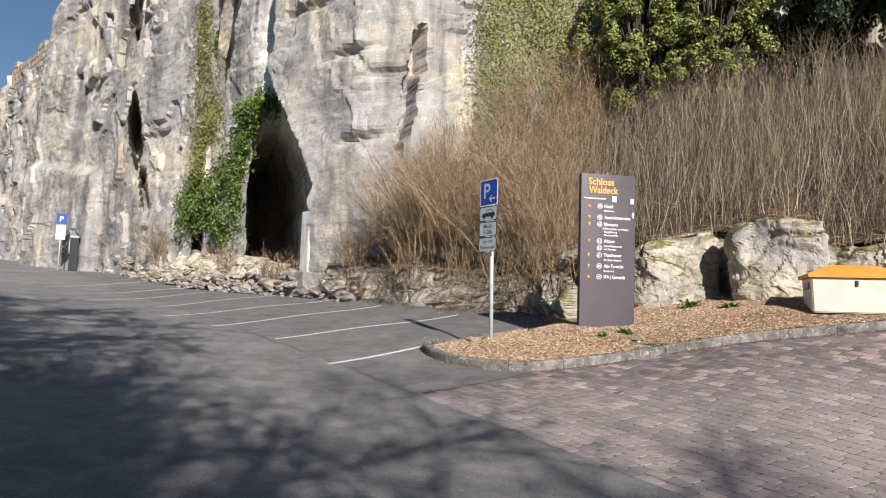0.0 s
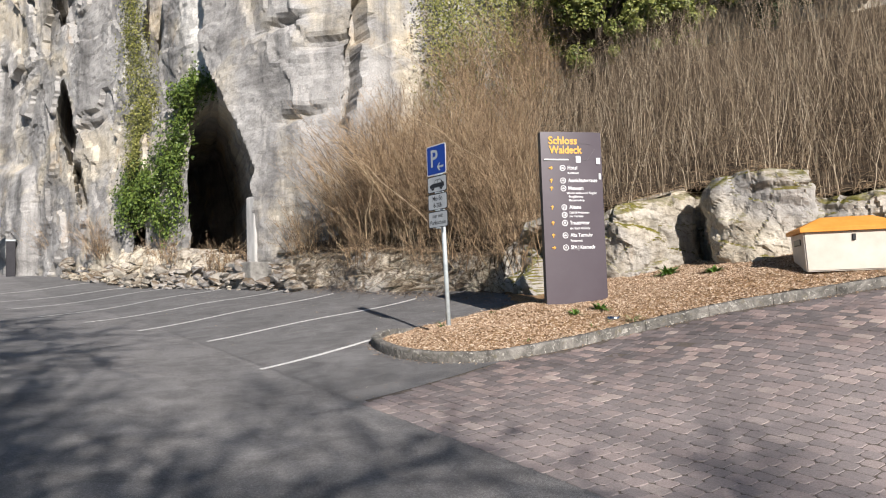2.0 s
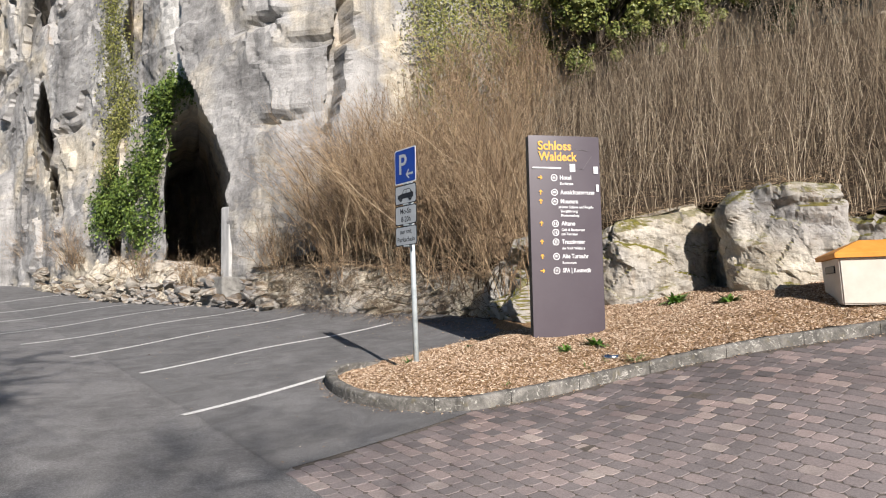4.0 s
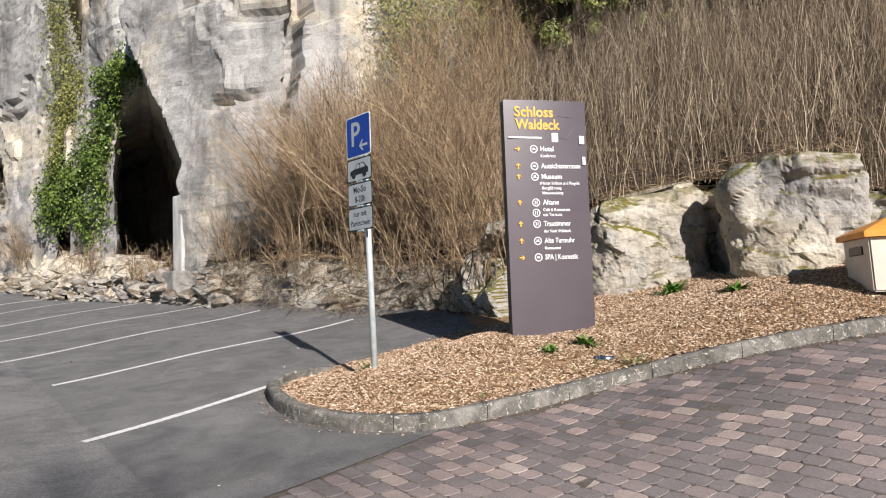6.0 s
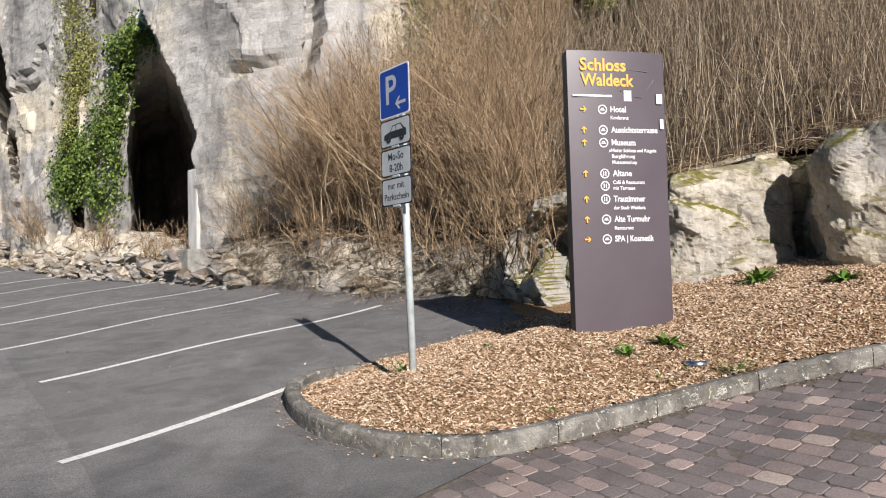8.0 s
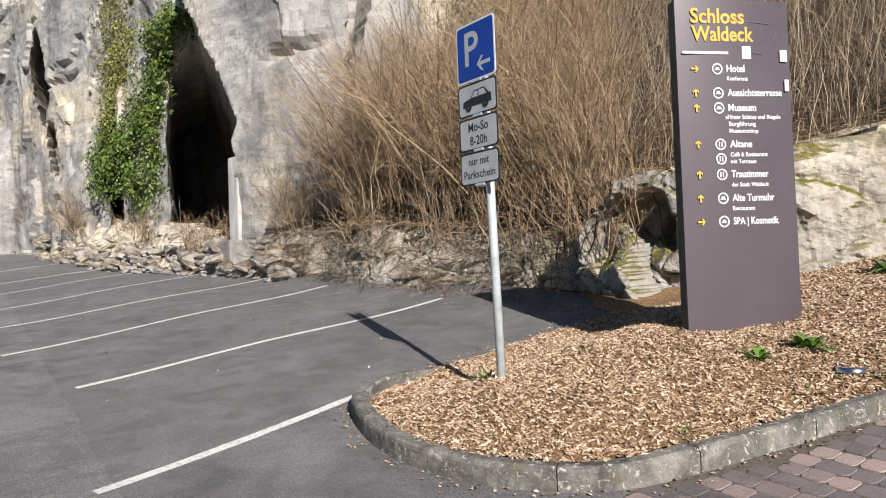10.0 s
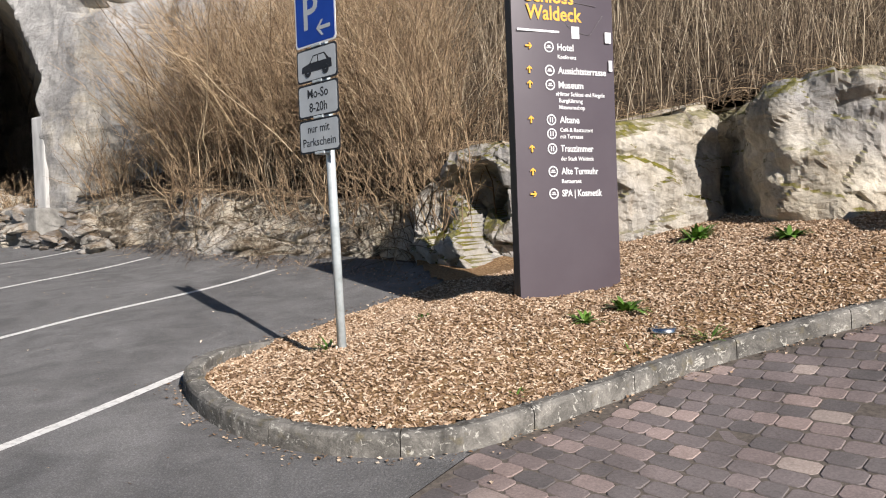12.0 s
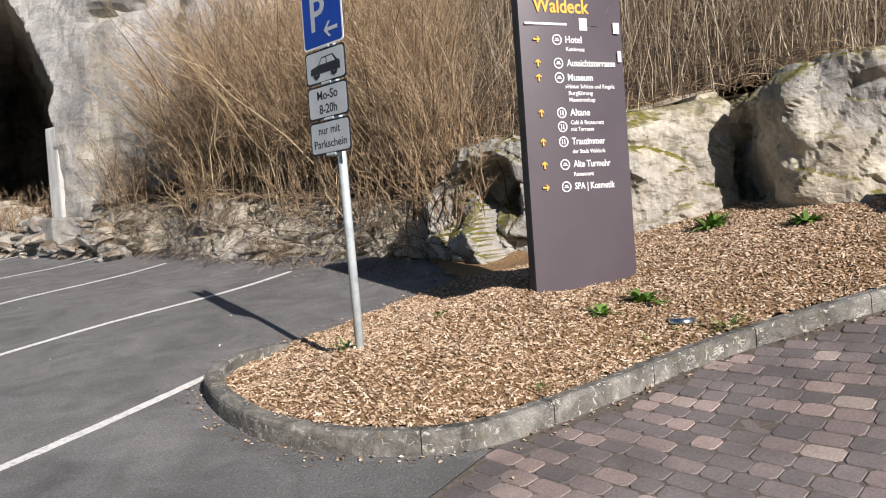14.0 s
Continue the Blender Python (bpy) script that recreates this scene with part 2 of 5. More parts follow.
def leaf_mat(name, a, b, rough=0.45):
    m = Mat(name, rough, spec=0.4)
    c = m.ramp(m.island, [(0.0, a), (1.0, b)])
    m.colour(c)
    m.b.inputs["Transmission Weight"].default_value = 0.0
    return m.m


IVY = leaf_mat("ivy_leaf", (0.045, 0.085, 0.016), (0.20, 0.27, 0.055))
IVYPALE = leaf_mat("pale_ivy_leaf", (0.13, 0.145, 0.035), (0.34, 0.33, 0.10), 0.6)
EVERGREEN = leaf_mat("evergreen_leaf", (0.07, 0.105, 0.022), (0.30, 0.31, 0.085))
DARKGREEN = leaf_mat("dark_conifer", (0.016, 0.028, 0.011), (0.045, 0.07, 0.024), 0.6)
GRASS = leaf_mat("green_shoot", (0.06, 0.13, 0.02), (0.16, 0.30, 0.05))
STEEL = simple_mat("galvanised_steel", [(0.3, (0.42, 0.47, 0.48)), (0.7, (0.62, 0.68, 0.69))], 14, 0.45, 0.1, 0.001, 0.15, 0.5)
BLUE = simple_mat("blue_sign_film", [(0.3, (0.008, 0.045, 0.30)), (0.7, (0.012, 0.06, 0.38))], 4, 0.4, 0.05, 0.001, 0, 0.5)
WHITE = simple_mat("white_sign_film", [(0.3, (0.42, 0.45, 0.47)), (0.7, (0.52, 0.55, 0.56))], 6, 0.45, 0.05, 0.001, 0, 0.5)
LETTER = simple_mat("white_lettering", [(0.3, (0.75, 0.75, 0.75)), (0.7, (0.85, 0.85, 0.85))], 6, 0.5, 0.0, 0.001)
BLACK = simple_mat("black_print", [(0.3, (0.02, 0.021, 0.024)), (0.7, (0.035, 0.036, 0.04))], 6, 0.5, 0.0, 0.001)
BROWN = simple_mat("aubergine_enamel", [(0.3, (0.080, 0.063, 0.074)), (0.7, (0.096, 0.078, 0.09))], 2.0, 0.34, 0.04, 0.001, 0, 0.5)
EDGE = simple_mat("dark_metal_edge", [(0.3, (0.018, 0.017, 0.02)), (0.7, (0.03, 0.028, 0.032))], 3, 0.4, 0.04, 0.001)
YELLOW = simple_mat("amber_lettering", [(0.3, (0.80, 0.40, 0.05)), (0.7, (0.88, 0.47, 0.08))], 6, 0.5, 0.0, 0.001)
FAINT = simple_mat("faint_print", [(0.3, (0.13, 0.115, 0.12)), (0.7, (0.17, 0.155, 0.16))], 6, 0.4, 0.0, 0.001)
ORANGE = simple_mat("orange_plastic", [(0.3, (0.68, 0.27, 0.04)), (0.7, (0.80, 0.36, 0.07))], 5, 0.55, 0.1, 0.002)
BEIGE = simple_mat("beige_plastic", [(0.3, (0.58, 0.53, 0.45)), (0.7, (0.70, 0.65, 0.57))], 4, 0.6, 0.2, 0.002)
CHROME = simple_mat("dull_chrome", [(0.3, (0.5, 0.52, 0.54)), (0.7, (0.7, 0.72, 0.74))], 9, 0.25, 0.05, 0.001, 1.0)
BRICKWALL = simple_mat("ruin_masonry", [(0.3, (0.26, 0.215, 0.17)), (0.55, (0.42, 0.36, 0.29)), (0.72, (0.50, 0.30, 0.19))], 0.5, 0.95, 0.8, 0.1)


def kerb_mat():
    m = Mat("weathered_kerb", 0.92, spec=0.2)
    c = m.ramp(m.noise(4, 8, 0.75, warp=0.6), [(0.34, (0.06, 0.057, 0.052)), (0.5, (0.155, 0.147, 0.132)), (0.66, (0.30, 0.283, 0.252))])
    lich = m.ramp(m.noise(20, 5, 0.7, warp=1.2), [(0.57, 0.0), (0.64, 0.85)])
    c = m.mix(lich, c, (0.55, 0.53, 0.47))
    c = m.mix(m.ramp(m.noise(9, 4, 0.6), [(0.58, 0.0), (0.72, 0.6)]), c, (0.17, 0.14, 0.07))
    m.colour(m.mix(0.6, c, m.ramp(m.noise(90, 3), [(0.3, 0.7), (0.65, 1.2)]), "MULTIPLY"))
    return m.bump(m.noise(45, 5, 0.7), 0.6, 0.01).m


def paver_mat(key):
    m = Mat("concrete_paver", 0.88, spec=0.3)
    pick = m.rand if key == "object" else m.island
    c = m.ramp(pick, [(0.0, (0.14, 0.125, 0.122)), (0.45, (0.19, 0.162, 0.157)), (0.72, (0.255, 0.203, 0.191)), (0.9, (0.345, 0.265, 0.24)), (1.0, (0.39, 0.325, 0.285))])
    c = m.mix(0.75, c, m.ramp(m.noise(1.1, 5, 0.6, warp=0.8), [(0.35, 0.62), (0.62, 1.2)]), "MULTIPLY")
    # blocks paler at low y, fading as y grows, with an uneven edge
    y = m.math("ADD", m.axis(m.pos, 1), m.math("MULTIPLY", m.noise(0.9, 4, 0.6), 1.6))
    c = m.mix(m.ramp(m.math("MULTIPLY", y, 0.2), [(0.38, 0.55), (0.84, 0.0)]), c, (0.40, 0.35, 0.335))
    c = m.mix(0.7, c, m.ramp(m.noise(70, 4, 0.7), [(0.3, 0.65), (0.68, 1.3)]), "MULTIPLY")
    return m.colour(c).bump(m.noise(110, 4, 0.7), 0.6, 0.005).m


JOINT = simple_mat("joint_sand", [(0.3, (0.085, 0.072, 0.06)), (0.7, (0.18, 0.152, 0.128))], 30, 0.95, 0.6, 0.006)
KERB = kerb_mat()
PAVER = paver_mat("object")
PAVERS = paver_mat("island")


# ---- mesh helpers ----
def mesh_object(name, verts, faces, material, flat=False):
    me = bpy.data.meshes.new(name)
    me.from_pydata(np.asarray(verts, float).tolist(), [], faces if isinstance(faces, list) else faces.tolist())
    me.materials.append(material)
    if not flat:
        me.polygons.foreach_set("use_smooth", [True] * len(me.polygons))
    me.update()
    return new(name, me)


def grid_faces(n, m):
    i = np.arange(n - 1)[:, None] * m + np.arange(m - 1)[None, :]
    return np.stack([i, i + m, i + m + 1, i + 1], -1).reshape(-1, 4)


def link_bm(name, bm, material, parent=None, label="", smooth=False):
    me = bpy.data.meshes.new(name)
    bm.to_mesh(me)
    bm.free()
    me.materials.append(material)
    if smooth:
        me.polygons.foreach_set("use_smooth", [True] * len(me.polygons))
    ob = new(name, me)
    if parent is not None:
        ob.parent = parent
    if label:
        ob["label"] = label
    return ob


def part(name, bm, material, parent, label="", smooth=False):
    return link_bm(name, bm, material, parent, label, smooth)


def box_bm(x0, x1, y0, y1, z0, z1, bevel=0.0, segments=1):
    bm = bmesh.new()
    bmesh.ops.create_cube(bm, size=1)
    for v in bm.verts:
        v.co = ((x0 + x1) / 2 + v.co.x * (x1 - x0), (y0 + y1) / 2 + v.co.y * (y1 - y0), (z0 + z1) / 2 + v.co.z * (z1 - z0))
    if bevel:
        bmesh.ops.bevel(bm, geom=bm.edges[:], offset=bevel, segments=segments, affect="EDGES", profile=0.6)
    return bm


def tube_bm(points, radii, sides=10):
    bm = bmesh.new()
    rings = []
    pts = [Vector(p) for p in points]
    for n, p in enumerate(pts):
        d = (pts[min(n + 1, len(pts) - 1)] - pts[max(n - 1, 0)]).normalized()
        a = d.orthogonal().normalized()
        b = d.cross(a)
        rings.append([bm.verts.new(p + float(radii[n]) * (math.cos(k * math.tau / sides) * a + math.sin(k * math.tau / sides) * b)) for k in range(sides)])
    for r, s in zip(rings, rings[1:]):
        for k in range(sides):
            bm.faces.new((r[k], r[(k + 1) % sides], s[(k + 1) % sides], s[k]))
    bm.faces.new(rings[0][::-1])
    bm.faces.new(rings[-1])
    return bm


def extruded_bm(outline, depth):
    """A flat outline in x and z, given depth along +y behind it."""
    bm = bmesh.new()
    front = [bm.verts.new((x, 0, z)) for x, z in outline]
    back = [bm.verts.new((x, depth, z)) for x, z in outline]
    bm.faces.new(front)
    bm.faces.new(back[::-1])
    for k in range(len(outline)):
        j = (k + 1) % len(outline)
        bm.faces.new((front[j], front[k], back[k], back[j]))
    bmesh.ops.recalc_face_normals(bm, faces=bm.faces[:])
    return bm


def ring_bm(x, z, r, w, depth, sides=28):
    bm = bmesh.new()
    rows = []
    for k in range(sides):
        c, s = math.cos(k * math.tau / sides), math.sin(k * math.tau / sides)
        rows.append([bm.verts.new((x + q * c, y, z + q * s)) for q, y in ((r, depth), (r, 0), (r - w, 0), (r - w, depth))])
    for k in range(sides):
        a, b = rows[k], rows[(k + 1) % sides]
        for n in range(3):
            bm.faces.new((a[n], a[n + 1], b[n + 1], b[n]))
    bmesh.ops.recalc_face_normals(bm, faces=bm.faces[:])
    return bm


def lettering(text, height, x, z, material, parent, width=None, bold=0.0, name="lettering"):
    """Upright letters on the front plane (facing -y) of a thing, from x to the right, on the base line z."""
    cu = bpy.data.curves.new(name, "FONT")
    cu.body = text
    cu.size = height * 1.38
    cu.extrude = 0.001
    cu.offset = bold
    cu.resolution_u = 3
    ob = bpy.data.objects.new(name, cu)
    scene.collection.objects.link(ob)
    me = bpy.data.meshes.new_from_object(ob.evaluated_get(bpy.context.evaluated_depsgraph_get()))
    bpy.data.objects.remove(ob)
    bpy.data.curves.remove(cu)
    xs = [v.co.x for v in me.vertices]
    k = width / (max(xs) - min(xs)) if width else 1.0
    for v in me.vertices:
        v.co = (x + (v.co.x - min(xs)) * k, -0.001 - v.co.z, z + v.co.y)
    me.materials.clear()
    me.materials.append(material)
    ob = new(name, me)
    ob.parent = parent
    return ob


def empty(name, m, label, category, group=""):
    ob = new(name)
    ob.matrix_world = m
    return tagged(ob, label, category, group)


# ---- plan ----
SEAM = np.array((-0.93, 2.12))
ALONG = np.array((-0.664, 0.748))
ACROSS = np.array((0.748, 0.664))


def plan(a, b):
    """From metres along the road's edge and across it to x, y."""
    return SEAM[0] + np.asarray(a) * ALONG[0] + np.asarray(b) * ACROSS[0], SEAM[1] + np.asarray(a) * ALONG[1] + np.asarray(b) * ACROSS[1]


KERB_KNOTS = [(0.35, 7.65), (-0.3, 7.0), (-0.75, 6.45), (-1.1, 5.95), (-1.36, 5.5), (-1.45, 5.15), (-1.36, 4.83), (-1.12, 4.42), (-0.82, 4.1),
              (-0.42, 3.86), (-0.05, 3.76), (0.3, 3.77), (0.66, 3.94), (1.2, 4.24), (1.6, 4.44), (2.0, 4.53), (2.4, 4.56), (3.0, 4.57), (3.6, 4.6), (4.2, 4.66), (6.0, 4.72), (9.0, 4.6), (12.0, 4.4)]
KERB_LINE = curve_points(KERB_KNOTS, 0.05)
LEDGE_KNOTS = [(-30.0, 34.6), (-20.0, 26.2), (-14.0, 21.2), (-9.4, 17.5), (-6.6, 15.2), (-4.3, 12.9), (-2.8, 11.25), (-1.0, 9.85), (0.2, 8.9), (0.8, 8.3), (1.4, 7.7), (2.0, 7.2), (2.6, 7.32), (3.12, 7.40), (3.34, 7.62),
               (3.42, 8.0), (3.5, 8.0), (3.48, 7.35), (3.38, 6.9), (3.5, 6.52), (3.9, 6.32), (4.3, 6.22), (4.75, 6.28), (4.95, 6.9), (5.5, 6.5), (7.5, 6.1), (10.0, 5.5), (13.0, 5.0)]
LEDGE_LINE = curve_points(LEDGE_KNOTS, 0.03)
kerb_list = [tuple(p) for p in KERB_LINE[::3]]
ledge_list = [tuple(p) for p in LEDGE_LINE[::10] if not (3.1 < p[0] < 3.62 and p[1] > 7.45)]
BED = kerb_list + [(12.0, 6.0)] + [p for p in ledge_list[::-1] if p[0] > 0.3 and p[0] < 12]


def mulch_z(x, y):
    d = near(x, y, kerb_list)
    full = smooth(-0.4, 1.1, np.asarray(x) - 0.9 * (np.asarray(y) - 6.3))
    z = ground_z(x, y) + 0.03 + 0.085 * full + 0.12 * smooth(0.05, 0.8, d) * (1 - 0.65 * smooth(1.3, 2.6, d)) * full
    z = z + 0.07 * np.exp(-((np.asarray(x) - 0.55) ** 2 + (np.asarray(y) - 5.6) ** 2) / 0.35)
    return z + 0.018 * fbm(np.asarray(x) * 3, np.asarray(y) * 3, 0.5, 3)


# ---- ground ----
def build_ground():
    xs = np.r_[-900, -400, -200, -120, -80, np.arange(-60, 30.1, 1.0), 50, 90, 150, 300, 900]
    ys = np.r_[-900, -400, -150, -70, np.arange(-40, 60.1, 1.0), 90, 150, 300, 900]
    gx, gy = np.meshgrid(xs, ys, indexing="ij")
    z = ground_z(gx, gy) - 0.05 - 0.25 * smooth(14, 40, np.hypot(gx, gy - 5))
    ob = mesh_object("ground", np.stack([gx, gy, z], -1).reshape(-1, 3), grid_faces(len(xs), len(ys)), EARTH)
    return tagged(ob, "brown earth and dead leaves on a sloping site", "ground", kind="structure")


def sheet(name, a0, a1, b0, b1, step, material, lift, label, category, edge=None):
    a, b = np.arange(a0, a1 + step / 2, step), np.arange(b0, b1 + step / 2, step)
    ga, gb = np.meshgrid(a, b, indexing="ij")
    if edge is not None:
        ga, gb = edge(ga, gb)
    x, y = plan(ga, gb)
    z = ground_z(x, y) + lift
    ob = mesh_object(name, np.stack([x, y, z], -1).reshape(-1, 3), grid_faces(len(a), len(b)), material)
    return tagged(ob, label, category, kind="structure")


def paver_edge(ga, gb):
    return ga + 0.19 * np.clip(gb, 0, 2.2) * np.clip(1 - ga / 3, 0, 1), gb


build_ground()
sheet("road", -30, 70, -7.9, 0.1, 0.5, ROAD, 0.005, "old worn grey asphalt road under tree shadows", "road")


def lot_edge(ga, gb):
    ga, gb = paver_edge(ga, gb)
    return ga, gb + (0.035 * vnoise(ga * 4, 3.3, 0.5) + 0.03 * vnoise(ga * 13, 1.3, 0.5)) * (gb < 0.1)


sheet("parking_lot", 0, 66, 0, 5.2, 0.25, LOT, 0.0105, "smooth dark grey asphalt of a car park", "parking lot", lot_edge)


def bay_line(p, q, parent):
    p, q = np.array(p), np.array(q)
    d = (q - p) / np.hypot(*(q - p))
    w = np.array((-d[1], d[0])) * 0.042
    k = np.linspace(0, 1, 24)
    rows = []
    for t in k:
        c = p + t * (q - p)
        for s in (-1, 1):
            jit = 1 + 0.12 * float(vnoise(t * 40, s, p[0]))
            x, y = c + s * w * jit
            rows.append((x, y, float(ground_z(x, y)) + 0.0150))
    ob = mesh_object("bay_line", rows, grid_faces(24, 2), LINE)
    tagged(ob, "worn white painted line between parking bays", "road marking", "parking bay lines", "structure")


BAYS = [((-2.46, 3.7), (-1.42, 5.5)), ((-4.06, 5.82), (-1.53, 9.44)), ((-5.9, 7.2), (-3.76, 11.7)), ((-7.7, 8.55), (-5.42, 14.05)), ((-9.37, 9.6), (-8.1, 16.0)),
        ((-11.35, 11.3), (-10.9, 18.6)), ((-13.6, 13.6), (-13.2, 20.9)), ((-16.2, 16.2), (-15.8, 23.4))]
for p, q in BAYS:
    bay_line(p, q, None)

# ---- rocks ----
CA, CD, CN = np.array((-5.2, 15.6)), np.array((-0.797, 0.605)), np.array((-0.605, -0.797))


def cliff_base(s):
    s = np.asarray(s, float)[..., None]
    left = CA + s * CD
    right = np.array((-3.3, 16.4)) + np.clip(-1.0 - s, 0, None) * np.array((0.985, 0.17))
    k = 1 - smooth(-1.7, -1.0, s)
    n = (1 - k) * CN + k * np.array((0.17, -0.985))
    return (1 - k) * left + k * right, n


def cliff_offset(s, z):
    """How far the face stands out of its plane: buttresses, the cave's setback, clefts, beds and roughness."""
    w = s + 0.45 * vnoise(z * 0.35, s * 0.12, 3.1) + 0.15 * vnoise(z * 1.3, 2.2, s * 0.3)
    edge = np.interp(z, [5.3, 8.6, 9.2, 12.0], [2.4, 4.1, 4.3, 4.3]) + 0.1 * vnoise(z * 2.3, 0.4, 3.0)
    back = smooth(edge - 0.12, edge + 0.25, s + 0.12 * vnoise(z * 0.8, 1.1, s))
    deep = 0.35 + 0.5 * smooth(9, 12, z)
    close = smooth(5.5, 8.0, s)
    out = 0.6 * smooth(-1.5, 0.5, w) + 0.25 * np.clip(s - 2.4, -3.6, 2.2) * (1 - back) - back * deep * (1 - close) - 0.6 * back
    teeth = np.interp(w, [7.5, 11.5, 16.0, 20.0, 24.0, 28.2, 29.0, 34, 60], [0.0, 0.0, 0.6, 0.55, 0.9, 1.7, -0.6, -0.3, -0.8])
    out = out + teeth - 0.02 * np.clip(z - 5, 0, 30) * smooth(7, 9, s) * (1 - smooth(18, 22, s))
    # the smooth leaning buttress at the corner
    crown = 9.2 - (27.6 - w) * 0.16
    out = out + 0.75 * smooth(20.6, 21.2, w) * (1 - smooth(27.8, 28.2, w)) * (1 - smooth(crown - 0.5, crown + 0.1, z)) * (1 - 0.05 * z)
    far = smooth(30, 31, w)
    wob = 0.45 * fbm(s * 0.5, z * 0.45, 7.0, 3)
    wub = 0.45 * fbm(s * 0.5, z * 0.45, 27.0, 3)
    big, _ = facets(s * 0.22 + wob, z * 0.13 + wub, 1.0)
    mid, split = facets(s * 0.62 + 1.5 * wob, z * 0.5 + 1.5 * wub, 2.0)
    small, _ = facets(s * 1.9 + 3 * wob, z * 2.1 + 3 * wub, 3.0)
    calm = 0.45 + 0.55 * smooth(-0.25, 0.35, vnoise(s * 0.21, z * 0.19, 11.5))
    rough = 0.30 * big + (0.17 * mid - 0.05 * np.exp(-((split / 0.04) ** 2)) + 0.045 * small + 0.04 * ridged(s * 0.7, z * 2.6, 4.2, 2)) * calm
    rough = rough + 0.16 * fbm(s * 0.3, z * 0.2, 1.7, 2, 0.5) + 0.022 * fbm(s * 4, z * 5, 2.0, 3) + 0.25 * far * fbm(s * 0.8, z * 0.5, 4.0, 3)
    for cs, cz, ln in ((0.6, 6.6, 0.75), (1.0, 9.4, 0.8), (-0.2, 8.6, 0.6), (22.0, 12.5, 1.2), (15.5, 9.0, 0.9), (2.8, 11.2, 0.9)):
        rough = rough - 0.4 * bump(cz, 0.13, z + 0.1 * (s - cs)) * bump(cs, ln, s)
    return out + rough


def cliff_dent(s, z):
    """Depth of the slanting clefts that run into the rock."""
    slim = lambda c, half: smooth(0.0, 0.35, 1 - np.abs((s + 0.12 * vnoise(z * 1.2, 0.7, 2.0) - c) / half))
    out = 4.5 * slim(17.3 + (z - 9.4) * 0.25, 0.9 * np.clip(1 - np.abs(z - 9.5) / 2.0, 0.02, 1) ** 0.6) * smooth(7.5, 8.0, z) * (1 - smooth(11.2, 11.5, z))
    out = out + 1.6 * slim(15.9 + (z - 6.5) * 0.35, 0.35) * smooth(5.4, 6.0, z) * (1 - smooth(7.3, 7.7, z))
    out = out + 4.0 * slim(18.1, 0.9 * np.clip((z - 13.4) / 2.0, 0.02, 1)) * smooth(13.5, 14.0, z)
    out = out + 4.5 * slim(10.5 - (z - 12) * 0.12, 0.95 * np.clip((z - 10.4) / 1.6, 0.02, 1)) * smooth(10.5, 11.0, z)
    out = out + 3.5 * slim(11.5, 0.42 * np.clip((8.3 - z) / 1.5, 0.02, 1)) * smooth(3.0, 3.4, z) * (1 - smooth(8.0, 8.3, z))
    out = out + 3.0 * slim(5.0, 0.35) * smooth(8.9, 9.3, z) * (1 - smooth(12.2, 12.8, z))
    head = 8.25 + 0.25 * vnoise(s * 1.3, 0.5, 6.0) - 0.35 * np.clip(s - 6.0, 0, 3)
    side = np.interp(z, [5.3, 8.6], [2.45, 4.1]) + 0.1 * vnoise(z * 2.3, 0.4, 3.0)
    cave = smooth(-0.06, 0.12, s - side) * (1 - smooth(-0.15, 0.15, s - 7.3 - 0.25 * vnoise(z * 1.1, 4.4, 0.2))) * (1 - smooth(-0.2, 0.1, z - head))
    out = np.maximum(out, 12.0 * cave)
    return out + 0.9 * slim(-0.9 - (z - 8) * 0.1, 0.25 * np.clip(1 - np.abs(z - 8.0) / 2.2, 0.02, 1) ** 0.6) * smooth(5.9, 6.4, z) * (1 - smooth(9.8, 10.2, z))


def build_cliff():
    s = np.r_[np.arange(-18, -3, 0.2), np.arange(-3, 14, 0.09), np.arange(14, 40, 0.12), np.arange(40, 60, 0.3)]
    n = 190
    gs, gk = np.meshgrid(s, np.linspace(0, 1, n), indexing="ij")
    base, normal = cliff_base(gs)
    foot = ground_z(base[..., 0], base[..., 1]) - 0.5
    top = np.interp(gs, [-18, 23.0, 23.9, 24.6, 26.5, 28.6, 29.5, 36, 45.0, 45.4, 48.6, 49.6, 50.8, 52.0, 60], [24.5, 24.5, 21.0, 18.9, 18.6, 17.6, 17.2, 17.4, 17.4, 18.3, 18.0, 16.2, 14.0, 6.0, 4.0])
    top = top + (0.25 + 0.9 * (gs < 24)) * fbm(gs * 0.6, 0.3, 0.7, 3)
    z = foot + gk * (top - foot)
    off = cliff_offset(gs, z)
    xy = base + normal * off[..., None] + (0.91 * CD - 0.42 * CN) * cliff_dent(gs, z)[..., None]
    v = np.concatenate([xy, z[..., None]], -1)
    back = v[:, -1].copy()
    back[:, :2] -= normal[:, -1] * 12
    back[:, 2] += 2.5
    v = np.concatenate([v, back[:, None]], 1)
    ob = mesh_object("cliff", v.reshape(-1, 3), grid_faces(len(s), n + 1)[:, ::-1], CLIFF, True)
    tagged(ob, "tall weathered grey and cream limestone cliff", "cliff", kind="structure")


def cliff_at(s, z, lift=0.0, least=-9.0):
    s, z = np.asarray(s, float), np.asarray(z, float)
    base, normal = cliff_base(s)
    xy = base + normal * (np.maximum(cliff_offset(s, z), least) + lift)[..., None]
    return np.concatenate([xy, z[..., None]], -1), normal


build_cliff()


